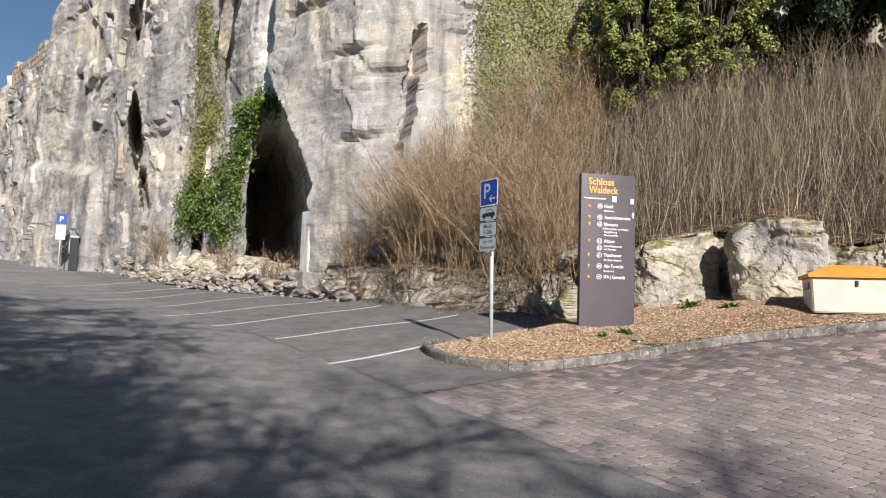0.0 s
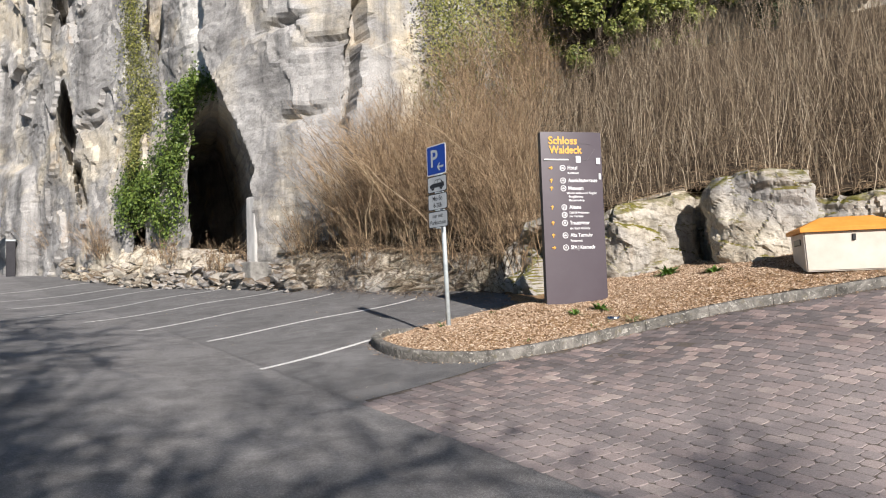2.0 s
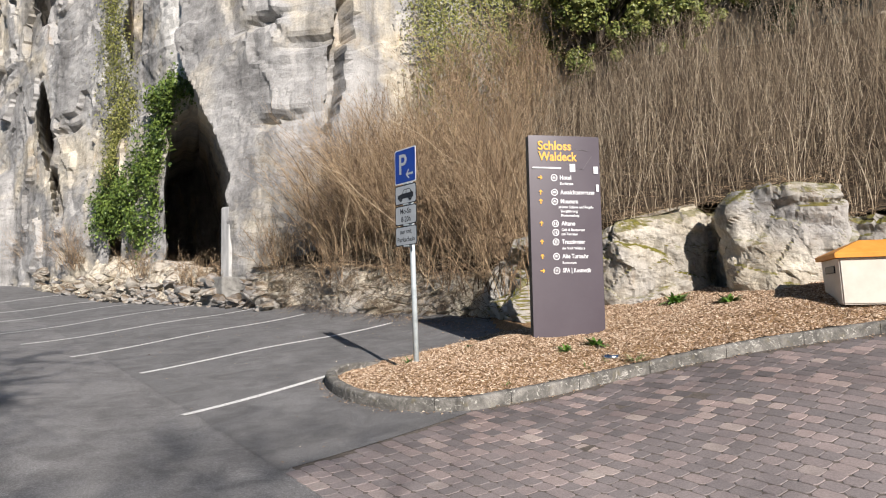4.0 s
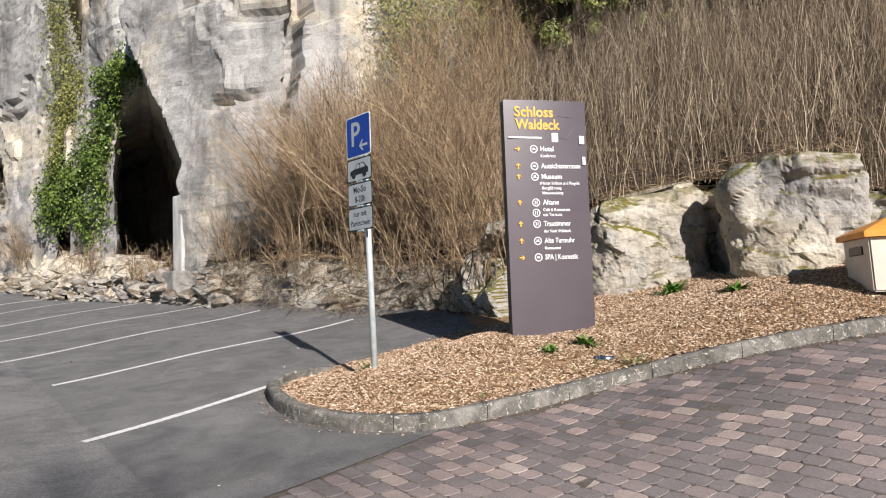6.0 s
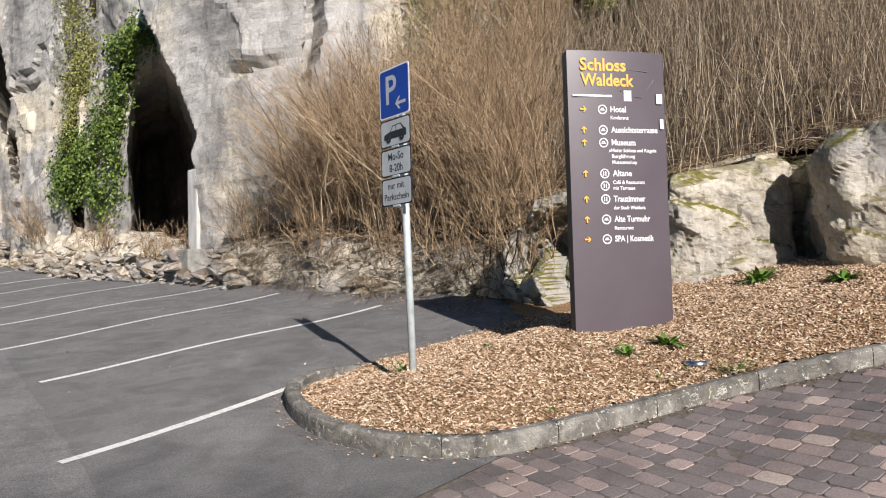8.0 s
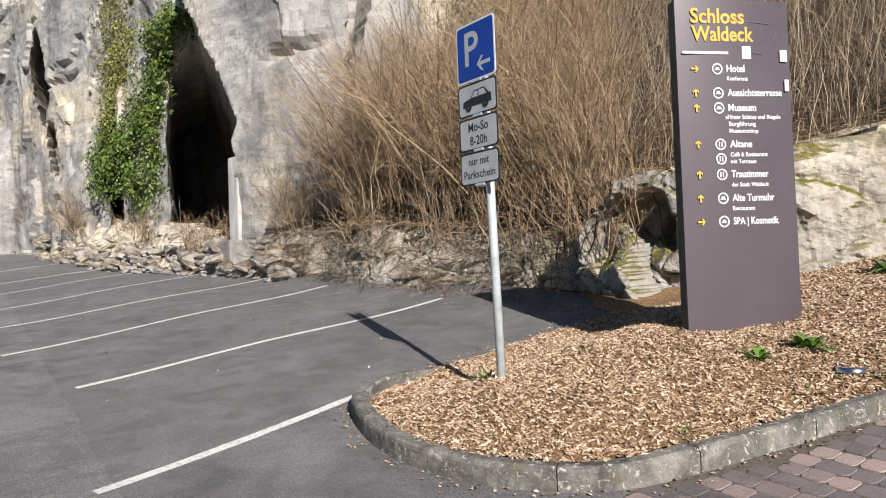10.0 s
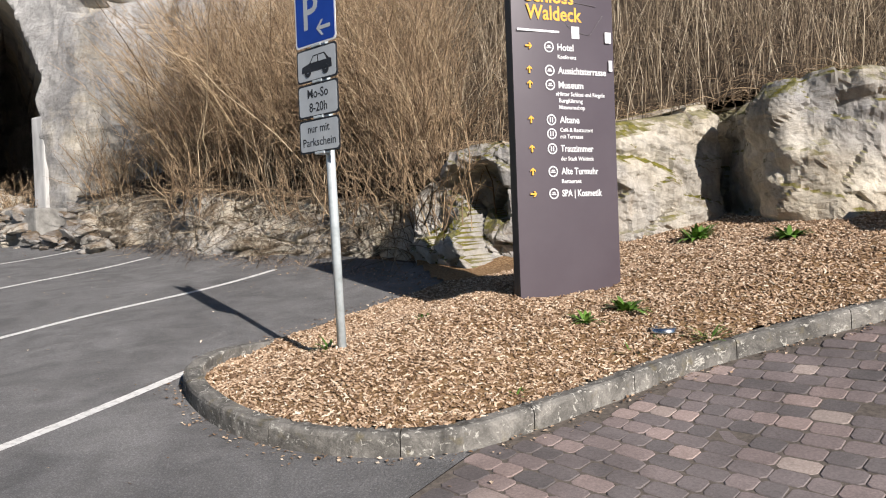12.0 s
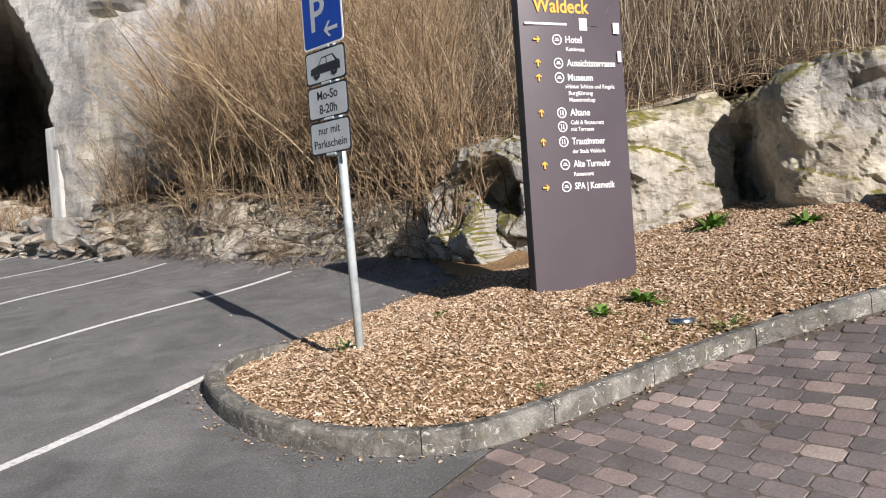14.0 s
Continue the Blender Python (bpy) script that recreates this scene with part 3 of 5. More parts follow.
def ledge_top(x):
    return np.interp(x, [-30, -14, -9.4, -7.5, -5.5, -4.3, -2.8, -1.0, -0.2, 0.05, 0.3, 0.6, 1.2, 1.7, 2.0, 2.6, 3.1, 3.3, 3.5, 3.62, 4.1, 4.75, 5.0, 5.6, 8, 13],
                     [5.0, 3.6, 2.9, 2.7, 2.6, 2.5, 2.4, 2.15, 2.0, 2.05, 2.35, 2.55, 2.58, 2.58, 2.68, 2.76, 2.84, 2.86, 2.86, 2.9, 2.95, 2.9, 2.55, 2.65, 2.85, 3.05])


def build_ledge(name, x0, x1, material, label):
    """A stretch of the low rock face at the foot of the bank: broken plates that rise and roll back over the top."""
    line = LEDGE_LINE
    d = np.gradient(line, axis=0)
    d /= np.hypot(d[:, 0], d[:, 1])[:, None]
    nrm = np.stack([d[:, 1], -d[:, 0]], 1)
    run = np.arange(len(line)) * 0.03
    pick = (line[:, 0] >= x0) & (line[:, 0] <= x1)
    line, nrm, run = line[pick], nrm[pick], run[pick]
    rows = []
    ks = np.linspace(0, 1, 84)
    right = smooth(1.3, 1.9, line[:, 0])
    slope = 1 - smooth(-0.6, 0.2, line[:, 0])
    foot = ground_z(line[:, 0], line[:, 1]) - 0.25
    top = ledge_top(line[:, 0]) + 0.05 * np.round(1.5 * vnoise(run * 1.7, 2.0, 2.0))
    for k in ks:
        up = min(k / 0.74, 1.0)
        over = max(0.0, (k - 0.74) / 0.26)
        z = foot + up * (top - foot) - 0.10 * over
        wob = 0.25 * vnoise(run * 1.1, z * 1.3, 3.0)
        big, joint = facets(run * 0.85 + wob, z * 1.1 + 0.5 * wob + 0.25 * run, 4.0)
        mid, split = facets(run * 2.3 + wob, z * 3.0 + 0.4 * run, 5.0)
        small, _ = facets(run * 7.5 + 2 * wob, z * 7.0 + 2 * wob, 6.0)
        mass, _ = facets(run * 0.5 + wob, z * 0.55 + wob, 7.0)
        rough = (1 - right) * (0.34 * big - 0.10 * np.exp(-((joint / 0.06) ** 2))) + 0.16 * right * mass + (0.13 - 0.08 * right) * mid - (0.06 - 0.05 * right) * np.exp(-((split / 0.07) ** 2)) + 0.012 * small
        rough = rough - right * 0.06 * np.exp(-((vnoise(run * 0.7 + 3 * wob, z * 1.6, 9.5) / 0.05) ** 2)) + right * 0.05 * ridged(run * 1.2, z * 1.7, 2.0, 3)
        fine = 0.05 * fbm(run * 1.6, z * 2.0, 6.0, 3) + 0.018 * fbm(run * 9, z * 9, 4.0, 3)
        lean = -0.06 * up - 0.75 * slope * up
        mouth = float(smooth(0.30, 0.62, up) * (1 - smooth(0.80, 0.9, up)))
        nook = -0.40 * smooth(0.2, 0.4, line[:, 0]) * (1 - smooth(0.85, 1.05, line[:, 0])) * mouth - 0.25 * bump(1.25, 0.12, line[:, 0]) * float(smooth(0.2, 0.5, up))
        out = rough * (1 - 0.5 * over) + fine + lean + nook - 1.1 * over**1.2 - 0.10 * max(0, up - 0.9) / 0.1
        p = line + nrm * out[:, None]
        rows.append(np.concatenate([p, (z + 0.10 * over * vnoise(run * 2, k * 3, 5.0) + 0.05 * over * mid)[:, None]], 1))
    v = np.stack(rows, 1)
    ob = mesh_object(name, v.reshape(-1, 3), grid_faces(len(line), len(ks))[:, ::-1], material, True)
    tagged(ob, label, "rock face", kind="structure")


build_ledge("rock_ledge", -31, 0.06, LEDGE, "sloping broken limestone ledge strewn with earth and dead leaves")
build_ledge("rock_outcrop", 0.03, 14, OUTCROP, "upright cream limestone outcrop with moss on its top")


def bank_q(x, y):
    return near(x, y, ledge_list)


def bank_z(x, y):
    q = bank_q(x, y)
    x = np.asarray(x, float)
    return ledge_top(x) - 0.16 + 0.32 * np.clip(q, 0, 0.9) + 0.66 * np.clip(q - 0.9, 0, 7) + 0.25 * np.clip(q - 7.5, 0, 30) + 0.12 * fbm(x * 0.8, np.asarray(y) * 0.8, 0.4, 3)


BANK = [p for p in ledge_list if p[0] > -9.0] + [(13, 30), (-2, 24), (-12, 20)]


def build_bank():
    xs, ys = np.arange(-9, 20.1, 0.3), np.arange(4, 34.1, 0.3)
    gx, gy = np.meshgrid(xs, ys, indexing="ij")
    side = inside(gx, gy, [(p[0] + 0.38, p[1] + 0.42) for p in ledge_list if p[0] > -9.0] + [(20, 4.8), (20, 34), (-9, 34)])
    v = np.stack([gx, gy, bank_z(gx, gy)], -1).reshape(-1, 3)
    f = grid_faces(len(xs), len(ys))[:, ::-1]
    f = f[side.reshape(-1)[f].all(1)]
    ob = mesh_object("bank", v, f, EARTH)
    tagged(ob, "steep earth bank under dry shrubs", "slope", kind="structure")


build_bank()


# ---- mulch bed and kerb ----
def build_mulch():
    xs, ys = np.arange(-1.6, 12, 0.06), np.arange(3.6, 9.4, 0.06)
    gx, gy = np.meshgrid(xs, ys, indexing="ij")
    bed = BED[:len(kerb_list)] + [(12.0, 6.4)] + [(p[0] - 0.1, p[1] + 0.6) for p in ledge_list[::-1] if 0.0 < p[0] < 12]
    keep = inside(gx, gy, bed) & (near(gx, gy, kerb_list) > 0.07)
    v = np.stack([gx, gy, mulch_z(gx, gy)], -1).reshape(-1, 3)
    f = grid_faces(len(xs), len(ys))
    f = f[keep.reshape(-1)[f].all(1)][:, ::-1]
    ob = mesh_object("mulch_bed", v, f, MULCH)
    tagged(ob, "planting bed heaped with light brown bark mulch", "mulch bed", kind="structure")
    rng = np.random.default_rng(4)
    n = 70000
    x, y = rng.uniform(-1.5, 5.5, n), rng.uniform(3.7, 7.6, n)
    ok = inside(x, y, bed) & (near(x, y, kerb_list) > 0.085)
    x, y = x[ok], y[ok]
    z = mulch_z(x, y)
    m = len(x)
    length, width = rng.uniform(0.006, 0.021, m), rng.uniform(0.003, 0.008, m)
    yaw, tip, tilt = rng.uniform(0, math.tau, m), rng.normal(0, 0.35, m), rng.normal(0, 0.4, m)
    u = np.stack([np.cos(yaw) * np.cos(tip), np.sin(yaw) * np.cos(tip), np.sin(tip)], -1) * length[:, None]
    w = np.stack([-np.sin(yaw) * np.cos(tilt), np.cos(yaw) * np.cos(tilt), np.sin(tilt)], -1) * width[:, None]
    h = np.cross(u, w)
    h = h / np.linalg.norm(h, axis=1)[:, None] * 0.003
    c = np.stack([x, y, z + 0.006], -1)
    quad = np.stack([c - u - w + h, c + u - w * 0.6 + h, c + u * 0.9 + w + h, c - u + w * 0.8 + h, c - u - w - h, c + u - w * 0.6 - h, c + u * 0.9 + w - h, c - u + w * 0.8 - h], 1)
    k = np.arange(m)[:, None] * 8
    faces = np.concatenate([k + np.array(q) for q in ((0, 1, 2, 3), (0, 4, 5, 1), (1, 5, 6, 2), (2, 6, 7, 3), (3, 7, 4, 0))])
    ob = mesh_object("wood_chips", quad.reshape(-1, 3), faces, CHIP, True)
    tagged(ob, "scattered light and dark wood chips on the bed", "wood chips", kind="stuff")


build_mulch()


def build_kerb():
    owner = empty("kerb", Matrix(), "weathered grey concrete kerb round the mulch bed", "kerb")
    owner["kind"] = "structure"
    line = KERB_LINE
    d = np.gradient(line, axis=0)
    d /= np.hypot(d[:, 0], d[:, 1])[:, None]
    nrm = np.stack([-d[:, 1], d[:, 0]], 1)
    per = 15
    section = [(0.0, -0.12), (0.0, 0.105), (0.006, 0.122), (0.022, 0.133), (0.105, 0.135), (0.12, 0.125), (0.12, -0.12)]
    for n, i in enumerate(range(0, len(line) - per, per)):
        bm = bmesh.new()
        rings = []
        js = list(range(i, i + per + 1, 3))
        rise = 0.008 * float(vnoise(n * 1.7, 0.3, 0.3))
        for j in js:
            p = line[j]
            if j == js[0]:
                p = p + d[j] * 0.003
            if j == js[-1]:
                p = p - d[j] * 0.003
            g = float(ground_z(*line[j])) - (0.125 * float(smooth(5.35, 6.3, line[j][1])) if line[j][0] < 0.5 else 0.0)
            ring = []
            for o, h in section:
                q = p + nrm[j] * (o + 0.003 * float(vnoise(j * 0.9, h * 30, 2.0)))
                ring.append(bm.verts.new((q[0], q[1], g + h + (rise if h > 0 else 0))))
            rings.append(ring)
        for a, b in zip(rings, rings[1:]):
            for k in range(len(section) - 1):
                bm.faces.new((a[k], a[k + 1], b[k + 1], b[k]))
        bm.faces.new(rings[0][::-1])
        bm.faces.new(rings[-1])
        bmesh.ops.recalc_face_normals(bm, faces=bm.faces[:])
        part("kerbstone", bm, KERB, owner)


build_kerb()


# ---- signs ----
def build_pylon():
    u = Vector((0.84, 0.29, 0)).normalized()
    W, T, B, H = 0.89, 0.115, 0.95, 3.50
    yaw = math.degrees(math.atan2(u.y, u.x))
    owner = empty("info_pylon", pose(0.9, 5.59, 0, 0, 0, yaw), "tall aubergine brown information pylon with white lettering on mulch", "sign pylon")
    bm = bmesh.new()
    n = 12
    cols = []
    for k in range(n + 1):
        x = W * k / n
        y = 0.018 * ((2 * k / n - 1) ** 2)
        cols.append([bm.verts.new((x, y, B)), bm.verts.new((x, y, H))])
    for a, b in zip(cols, cols[1:]):
        bm.faces.new((a[0], b[0], b[1], a[1]))
    part("front_panel", bm, BROWN, owner, "slightly bowed aubergine enamel front", True)
    part("body", box_bm(-0.004, W + 0.004, 0.02, T, B, H - 0.004, 0.004), EDGE, owner, "dark metal sides and back")
    k = W / 195.0

    def at(px, py):
        """From the layout of the printed face (195 wide) to metres."""
        return px * k, H - (py - 5) * (H - 1.08) / 578.0

    def text(s, px, py, hpx, material, wpx=None, bold=0.0):
        x, z = at(px, py)
        lettering(s, hpx * (H - 1.08) / 578.0, x, z, material, owner, wpx * k if wpx else None, bold)

    text("Schloss", 24, 46, 26, YELLOW, 92, 0.003)
    text("Waldeck", 25, 77, 26, YELLOW, 106, 0.003)
    x0, z0 = at(8, 100)
    x1, z1 = at(86, 96)
    part("rule", box_bm(x0, x1, -0.002, 0.004, z0, z1), LETTER, owner)
    rows = [("Hotel", 126, "r", 1), ("Aussichtsterrasse", 168, "u", 1), ("Museum", 194, "u", 1), ("Altane", 257, "u", 2), ("Trauzimmer", 309, "u", 1), ("Alte Turmuhr", 350, "u", 1), ("SPA | Kosmetik", 390, "r", 1)]
    widths = {"Hotel": 31, "Aussichtsterrasse": 94, "Museum": 48, "Altane": 38, "Trauzimmer": 64, "Alte Turmuhr": 72, "SPA | Kosmetik": 78}
    for word, py, way, icons in rows:
        text(word, 82, py + 5, 12.5, LETTER, widths[word], 0.0012)
        cx, cz = at(28, py)
        r = 0.028
        s = 0.0065
        if way == "r":
            shape = [(-r, -s), (r - 0.018, -s), (r - 0.03, -0.022), (r - 0.018, -0.022), (r, 0), (r - 0.018, 0.022), (r - 0.03, 0.022), (r - 0.018, s), (-r, s)]
        else:
            shape = [(s, -r), (s, r - 0.018), (0.022, r - 0.03), (0.022, r - 0.018), (0, r), (-0.022, r - 0.018), (-0.022, r - 0.03), (-s, r - 0.018), (-s, -r)]
        bm = extruded_bm([(cx + a, cz + b) for a, b in shape], 0.004)
        bmesh.ops.translate(bm, vec=(0, -0.0025, 0), verts=bm.verts[:])
        part("arrow", bm, YELLOW, owner)
        for j in range(icons):
            ix, iz = at(66, py + j * 25)
            bm = ring_bm(ix, iz, 0.041, 0.009, 0.004)
            bmesh.ops.translate(bm, vec=(0, -0.0025, 0), verts=bm.verts[:])
            part("icon_ring", bm, LETTER, owner)
            if py % 2:
                for dx in (-0.010, 0.010):
                    part("icon_mark", box_bm(ix + dx - 0.004, ix + dx + 0.004, -0.002, 0.004, iz - 0.019, iz + 0.019), LETTER, owner)
            else:
                part("icon_mark", box_bm(ix - 0.020, ix + 0.020, -0.002, 0.004, iz - 0.009, iz - 0.001), LETTER, owner)
                part("icon_mark", box_bm(ix - 0.012, ix + 0.012, -0.002, 0.004, iz + 0.003, iz + 0.013), LETTER, owner)
    for words, px, py, wpx in (("Konferenz", 82, 146, 36), ("»Hinter Schloss und Riegel«", 76, 213, 96), ("Burgführung", 82, 225, 46), ("Museumsshop", 82, 237, 50), ("Café & Restaurant", 82, 278, 64),
                               ("mit Terrasse", 82, 290, 44), ("der Stadt Waldeck", 82, 330, 64), ("Restaurant", 82, 371, 38)):
        text(words, px, py, 7.5, LETTER, wpx, 0.0006)
    for px, py, w, h in ((110, 86, 15, 22), (176, 92, 12, 20), (182, 144, 7, 20)):
        xa, za = at(px, py + h)
        xb, zb = at(px + w, py)
        part("sticker", box_bm(xa, xb, -0.003, 0.004, za, zb), LETTER, owner, "blank white sticker")
    for pts in ([(88, 40), (160, 46)], [(92, 66), (104, 88), (130, 98), (146, 100), (172, 62)], [(96, 80), (112, 64), (126, 76), (118, 88), (100, 84)]):
        bm = tube_bm([(at(*p)[0], -0.001, at(*p)[1]) for p in pts], [0.0022] * len(pts), 4)
        part("site_map_line", bm, FAINT, owner, "faint grey site plan outline")


build_pylon()


def sign_plate(owner, z0, z1, material, rim, name="plate"):
    w = 0.21
    r = 0.025
    out = []
    for cx, cz, a0 in ((w - r, z1 - r, 0), (-w + r, z1 - r, 90), (-w + r, z0 + r, 180), (w - r, z0 + r, 270)):
        for k in range(5):
            a = radians(a0 + k * 22.5)
            out.append((cx + r * math.cos(a), cz + r * math.sin(a)))
    back = extruded_bm(out, 0.004)
    plate = part(name, back, rim, owner)
    k = 0.012
    inner = [(x * (w - k) / w, (z - (z0 + z1) / 2) * ((z1 - z0) / 2 - k) / ((z1 - z0) / 2) + (z0 + z1) / 2) for x, z in out]
    bm = extruded_bm(inner, 0.003)
    bmesh.ops.translate(bm, vec=(0, -0.0012, 0), verts=bm.verts[:])
    part("face", bm, material, plate)
    return plate


def build_parking_sign():
    base = Vector((-0.39, 5.02, 0.6))
    top = Vector((-0.455, 5.11, 3.30))
    owner = empty("parking_sign", Matrix(), "blue parking sign over three white plates on a leaning galvanised post", "parking sign")
    part("post", tube_bm([base, top], [0.03, 0.03], 16), STEEL, owner, "galvanised steel post", True)
    m = Matrix.Translation((-0.465, 5.075, 0)) @ Matrix.Rotation(radians(-46.0), 4, "Z") @ Matrix.Translation((0, -0.04, 0))
    zs = [(2.885, 3.285, "p"), (2.65, 2.872, "car"), (2.415, 2.637, "time"), (2.18, 2.402, "ticket")]
    for z0, z1, what in zs:
        plate = sign_plate(owner, z0, z1, BLUE if what == "p" else WHITE, LETTER if what == "p" else BLACK, "plate")
        plate.matrix_basis = m
        part("bracket", box_bm(-0.05, 0.05, -0.005, 0.075, z0 - 0.012, z0 + 0.006, 0.003), STEEL, owner).matrix_basis = m
        if what == "p":
            lettering("P", 0.235, -0.115, z0 + 0.115, WHITE, plate, 0.15, 0.004)
            x, z = 0.085, z0 + 0.10
            bm = extruded_bm([(x - 0.07, z), (x - 0.02, z + 0.05), (x, z + 0.05), (x - 0.035, z + 0.012), (x + 0.07, z + 0.012), (x + 0.07, z - 0.012), (x - 0.035, z - 0.012), (x, z - 0.05), (x - 0.02, z - 0.05)], 0.004)
            bmesh.ops.translate(bm, vec=(0, -0.003, 0), verts=bm.verts[:])
            part("arrow", bm, WHITE, plate)
        elif what == "car":
            c = (z0 + z1) / 2
            shape = [(-0.155, -0.045), (-0.15, -0.005), (-0.07, 0.012), (-0.03, 0.058), (0.085, 0.062), (0.13, 0.018), (0.155, 0.01), (0.158, -0.045)]
            bm = extruded_bm([(x, c + z) for x, z in shape], 0.004)
            bmesh.ops.translate(bm, vec=(0, -0.003, 0), verts=bm.verts[:])
            part("car_symbol", bm, BLACK, plate, "black car pictogram")
            for wx in (-0.09, 0.095):
                bm = ring_bm(wx, c - 0.046, 0.032, 0.024, 0.004, 20)
                bmesh.ops.translate(bm, vec=(0, -0.0045, 0), verts=bm.verts[:])
                part("car_wheel", bm, BLACK, plate)
            for pane in ([(-0.058, 0.012), (-0.024, 0.05), (0.012, 0.051), (0.012, 0.012)], [(0.024, 0.012), (0.024, 0.052), (0.08, 0.053), (0.108, 0.014)]):
                bm = extruded_bm([(x, c + z) for x, z in pane], 0.003)
                bmesh.ops.translate(bm, vec=(0, -0.0042, 0), verts=bm.verts[:])
                part("car_window", bm, WHITE, plate)
        elif what == "time":
            lettering("Mo-So", 0.062, -0.105, z0 + 0.128, BLACK, plate, 0.215, 0.001)
            lettering("8-20h", 0.062, -0.09, z0 + 0.036, BLACK, plate, 0.185, 0.001)
        else:
            lettering("nur mit", 0.055, -0.115, z0 + 0.135, BLACK, plate, 0.225, 0.0005)
            lettering("Parkschein", 0.055, -0.17, z0 + 0.046, BLACK, plate, 0.34, 0.0005)


build_parking_sign()


def build_grit_bin():
    yaw = -6.0
    g = float(mulch_z(4.5, 5.2))
    owner = empty("grit_bin", pose(4.08, 5.05, g - 0.03, 0, 0, yaw), "beige plastic grit bin with an orange hipped lid, on the mulch", "grit bin")
    W, D, H = 1.15, 0.72, 0.50
    bm = box_bm(0, W, 0, D, 0, H, 0.0)
    for v in bm.verts:
        if v.co.z < 0.1:
            v.co.x = W / 2 + (v.co.x - W / 2) * 0.95
            v.co.y = D / 2 + (v.co.y - D / 2) * 0.92
    bmesh.ops.bevel(bm, geom=bm.edges[:], offset=0.015, segments=2, affect="EDGES")
    part("body", bm, BEIGE, owner)
    bm = bmesh.new()
    rings = []
    for inset, z in ((-0.045, H - 0.01), (-0.05, H + 0.035), (-0.03, H + 0.05), (0.27, H + 0.185), (0.30, H + 0.19)):
        iy = min(inset, D / 2 - 0.03)
        rings.append([bm.verts.new(p) for p in ((inset, iy, z), (W - inset, iy, z), (W - inset, D - iy, z), (inset, D - iy, z))])
    for a, b in zip(rings, rings[1:]):
        for k in range(4):
            bm.faces.new((a[k], a[(k + 1) % 4], b[(k + 1) % 4], b[k]))
    bm.faces.new(rings[0][::-1])
    bm.faces.new(rings[-1])
    bmesh.ops.bevel(bm, geom=[e for e in bm.edges if e.calc_face_angle(0) > 0.25], offset=0.012, segments=2, affect="EDGES")
    part("lid", bm, ORANGE, owner, "orange plastic hipped lid")
    part("latch", box_bm(W * 0.5 - 0.02, W * 0.5 + 0.02, -0.012, 0.02, H - 0.13, H - 0.05, 0.004), BLACK, owner, "dark latch")
    # dark box set slightly proud of the end wall
    part("hand_hold", box_bm(-0.006, 0.02, D * 0.25, D * 0.75, H - 0.16, H - 0.08, 0.006), EDGE, owner, "dark block on the end wall")


build_grit_bin()



# ---- plants ----
def tubes(paths, radii, sides=3):
    """Many thin tapered tubes at once. paths: n x k x 3, radii: n x k."""
    n, k, _ = paths.shape
    d = np.gradient(paths, axis=1)
    d /= np.linalg.norm(d, axis=2)[..., None] + 1e-9
    ref = np.where(np.abs(d[..., 2:3]) > 0.9, np.array((1.0, 0, 0)), np.array((0, 0, 1.0)))
    a = np.cross(d, ref)
    a /= np.linalg.norm(a, axis=2)[..., None]
    b = np.cross(d, a)
    th = np.arange(sides) * math.tau / sides
    ring = np.cos(th)[:, None] * a[:, :, None] + np.sin(th)[:, None] * b[:, :, None]
    v = paths[:, :, None] + ring * radii[:, :, None, None]
    base = (np.arange(n) * k * sides)[:, None, None]
    i = np.arange(k - 1)[None, :, None] * sides
    j = np.arange(sides)[None, None, :]
    j2 = (j + 1) % sides
    f = np.stack([base + i + j, base + i + j2, base + i + sides + j2, base + i + sides + j], -1)
    return v.reshape(-1, 3), f.reshape(-1, 4)


def joined(chunks):
    vs, fs, off = [], [], 0
    for v, f in chunks:
        vs.append(v)
        fs.append(f + off)
        off += len(v)
    return np.concatenate(vs), np.concatenate(fs)


def stems(rng, base, way, length, radius, sway=0.08, k=5, droop=0.0):
    n = len(base)
    t = np.linspace(0, 1, k)[None, :, None]
    side = rng.normal(0, 1, (n, 1, 3)) * sway
    side[..., 2] *= 0.3
    p = base[:, None] + way[:, None] * length[:, None, None] * t + side * length[:, None, None] * t * t
    p[..., 2] -= droop * length[:, None] * t[..., 0] ** 2
    jit = rng.normal(0, 0.016, p.shape) * length[:, None, None]
    jit[:, 0] = 0
    r = radius[:, None] * np.linspace(1, 0.35, k)[None]
    return p + jit, r


def twigs(rng, p, r, each, lo=0.35, size=0.28, up=0.8):
    """Side twigs that leave the upper part of each path."""
    n, k, _ = p.shape
    idx = np.repeat(np.arange(n), each)
    t = rng.uniform(lo, 0.98, len(idx)) * (k - 1)
    a = np.floor(t).astype(int)
    f = (t - a)[:, None]
    b0 = p[idx, a] * (1 - f) + p[idx, np.minimum(a + 1, k - 1)] * f
    axis = p[idx, -1] - p[idx, 0]
    ln = np.linalg.norm(axis, axis=1)[:, None]
    way = axis / ln * up + rng.normal(0, 0.45, (len(idx), 3))
    way /= np.linalg.norm(way, axis=1)[:, None]
    length = ln[:, 0] * size * rng.uniform(0.4, 1.2, len(idx))
    return stems(rng, b0, way, length, r[idx, a] * 0.6, 0.1, 3)


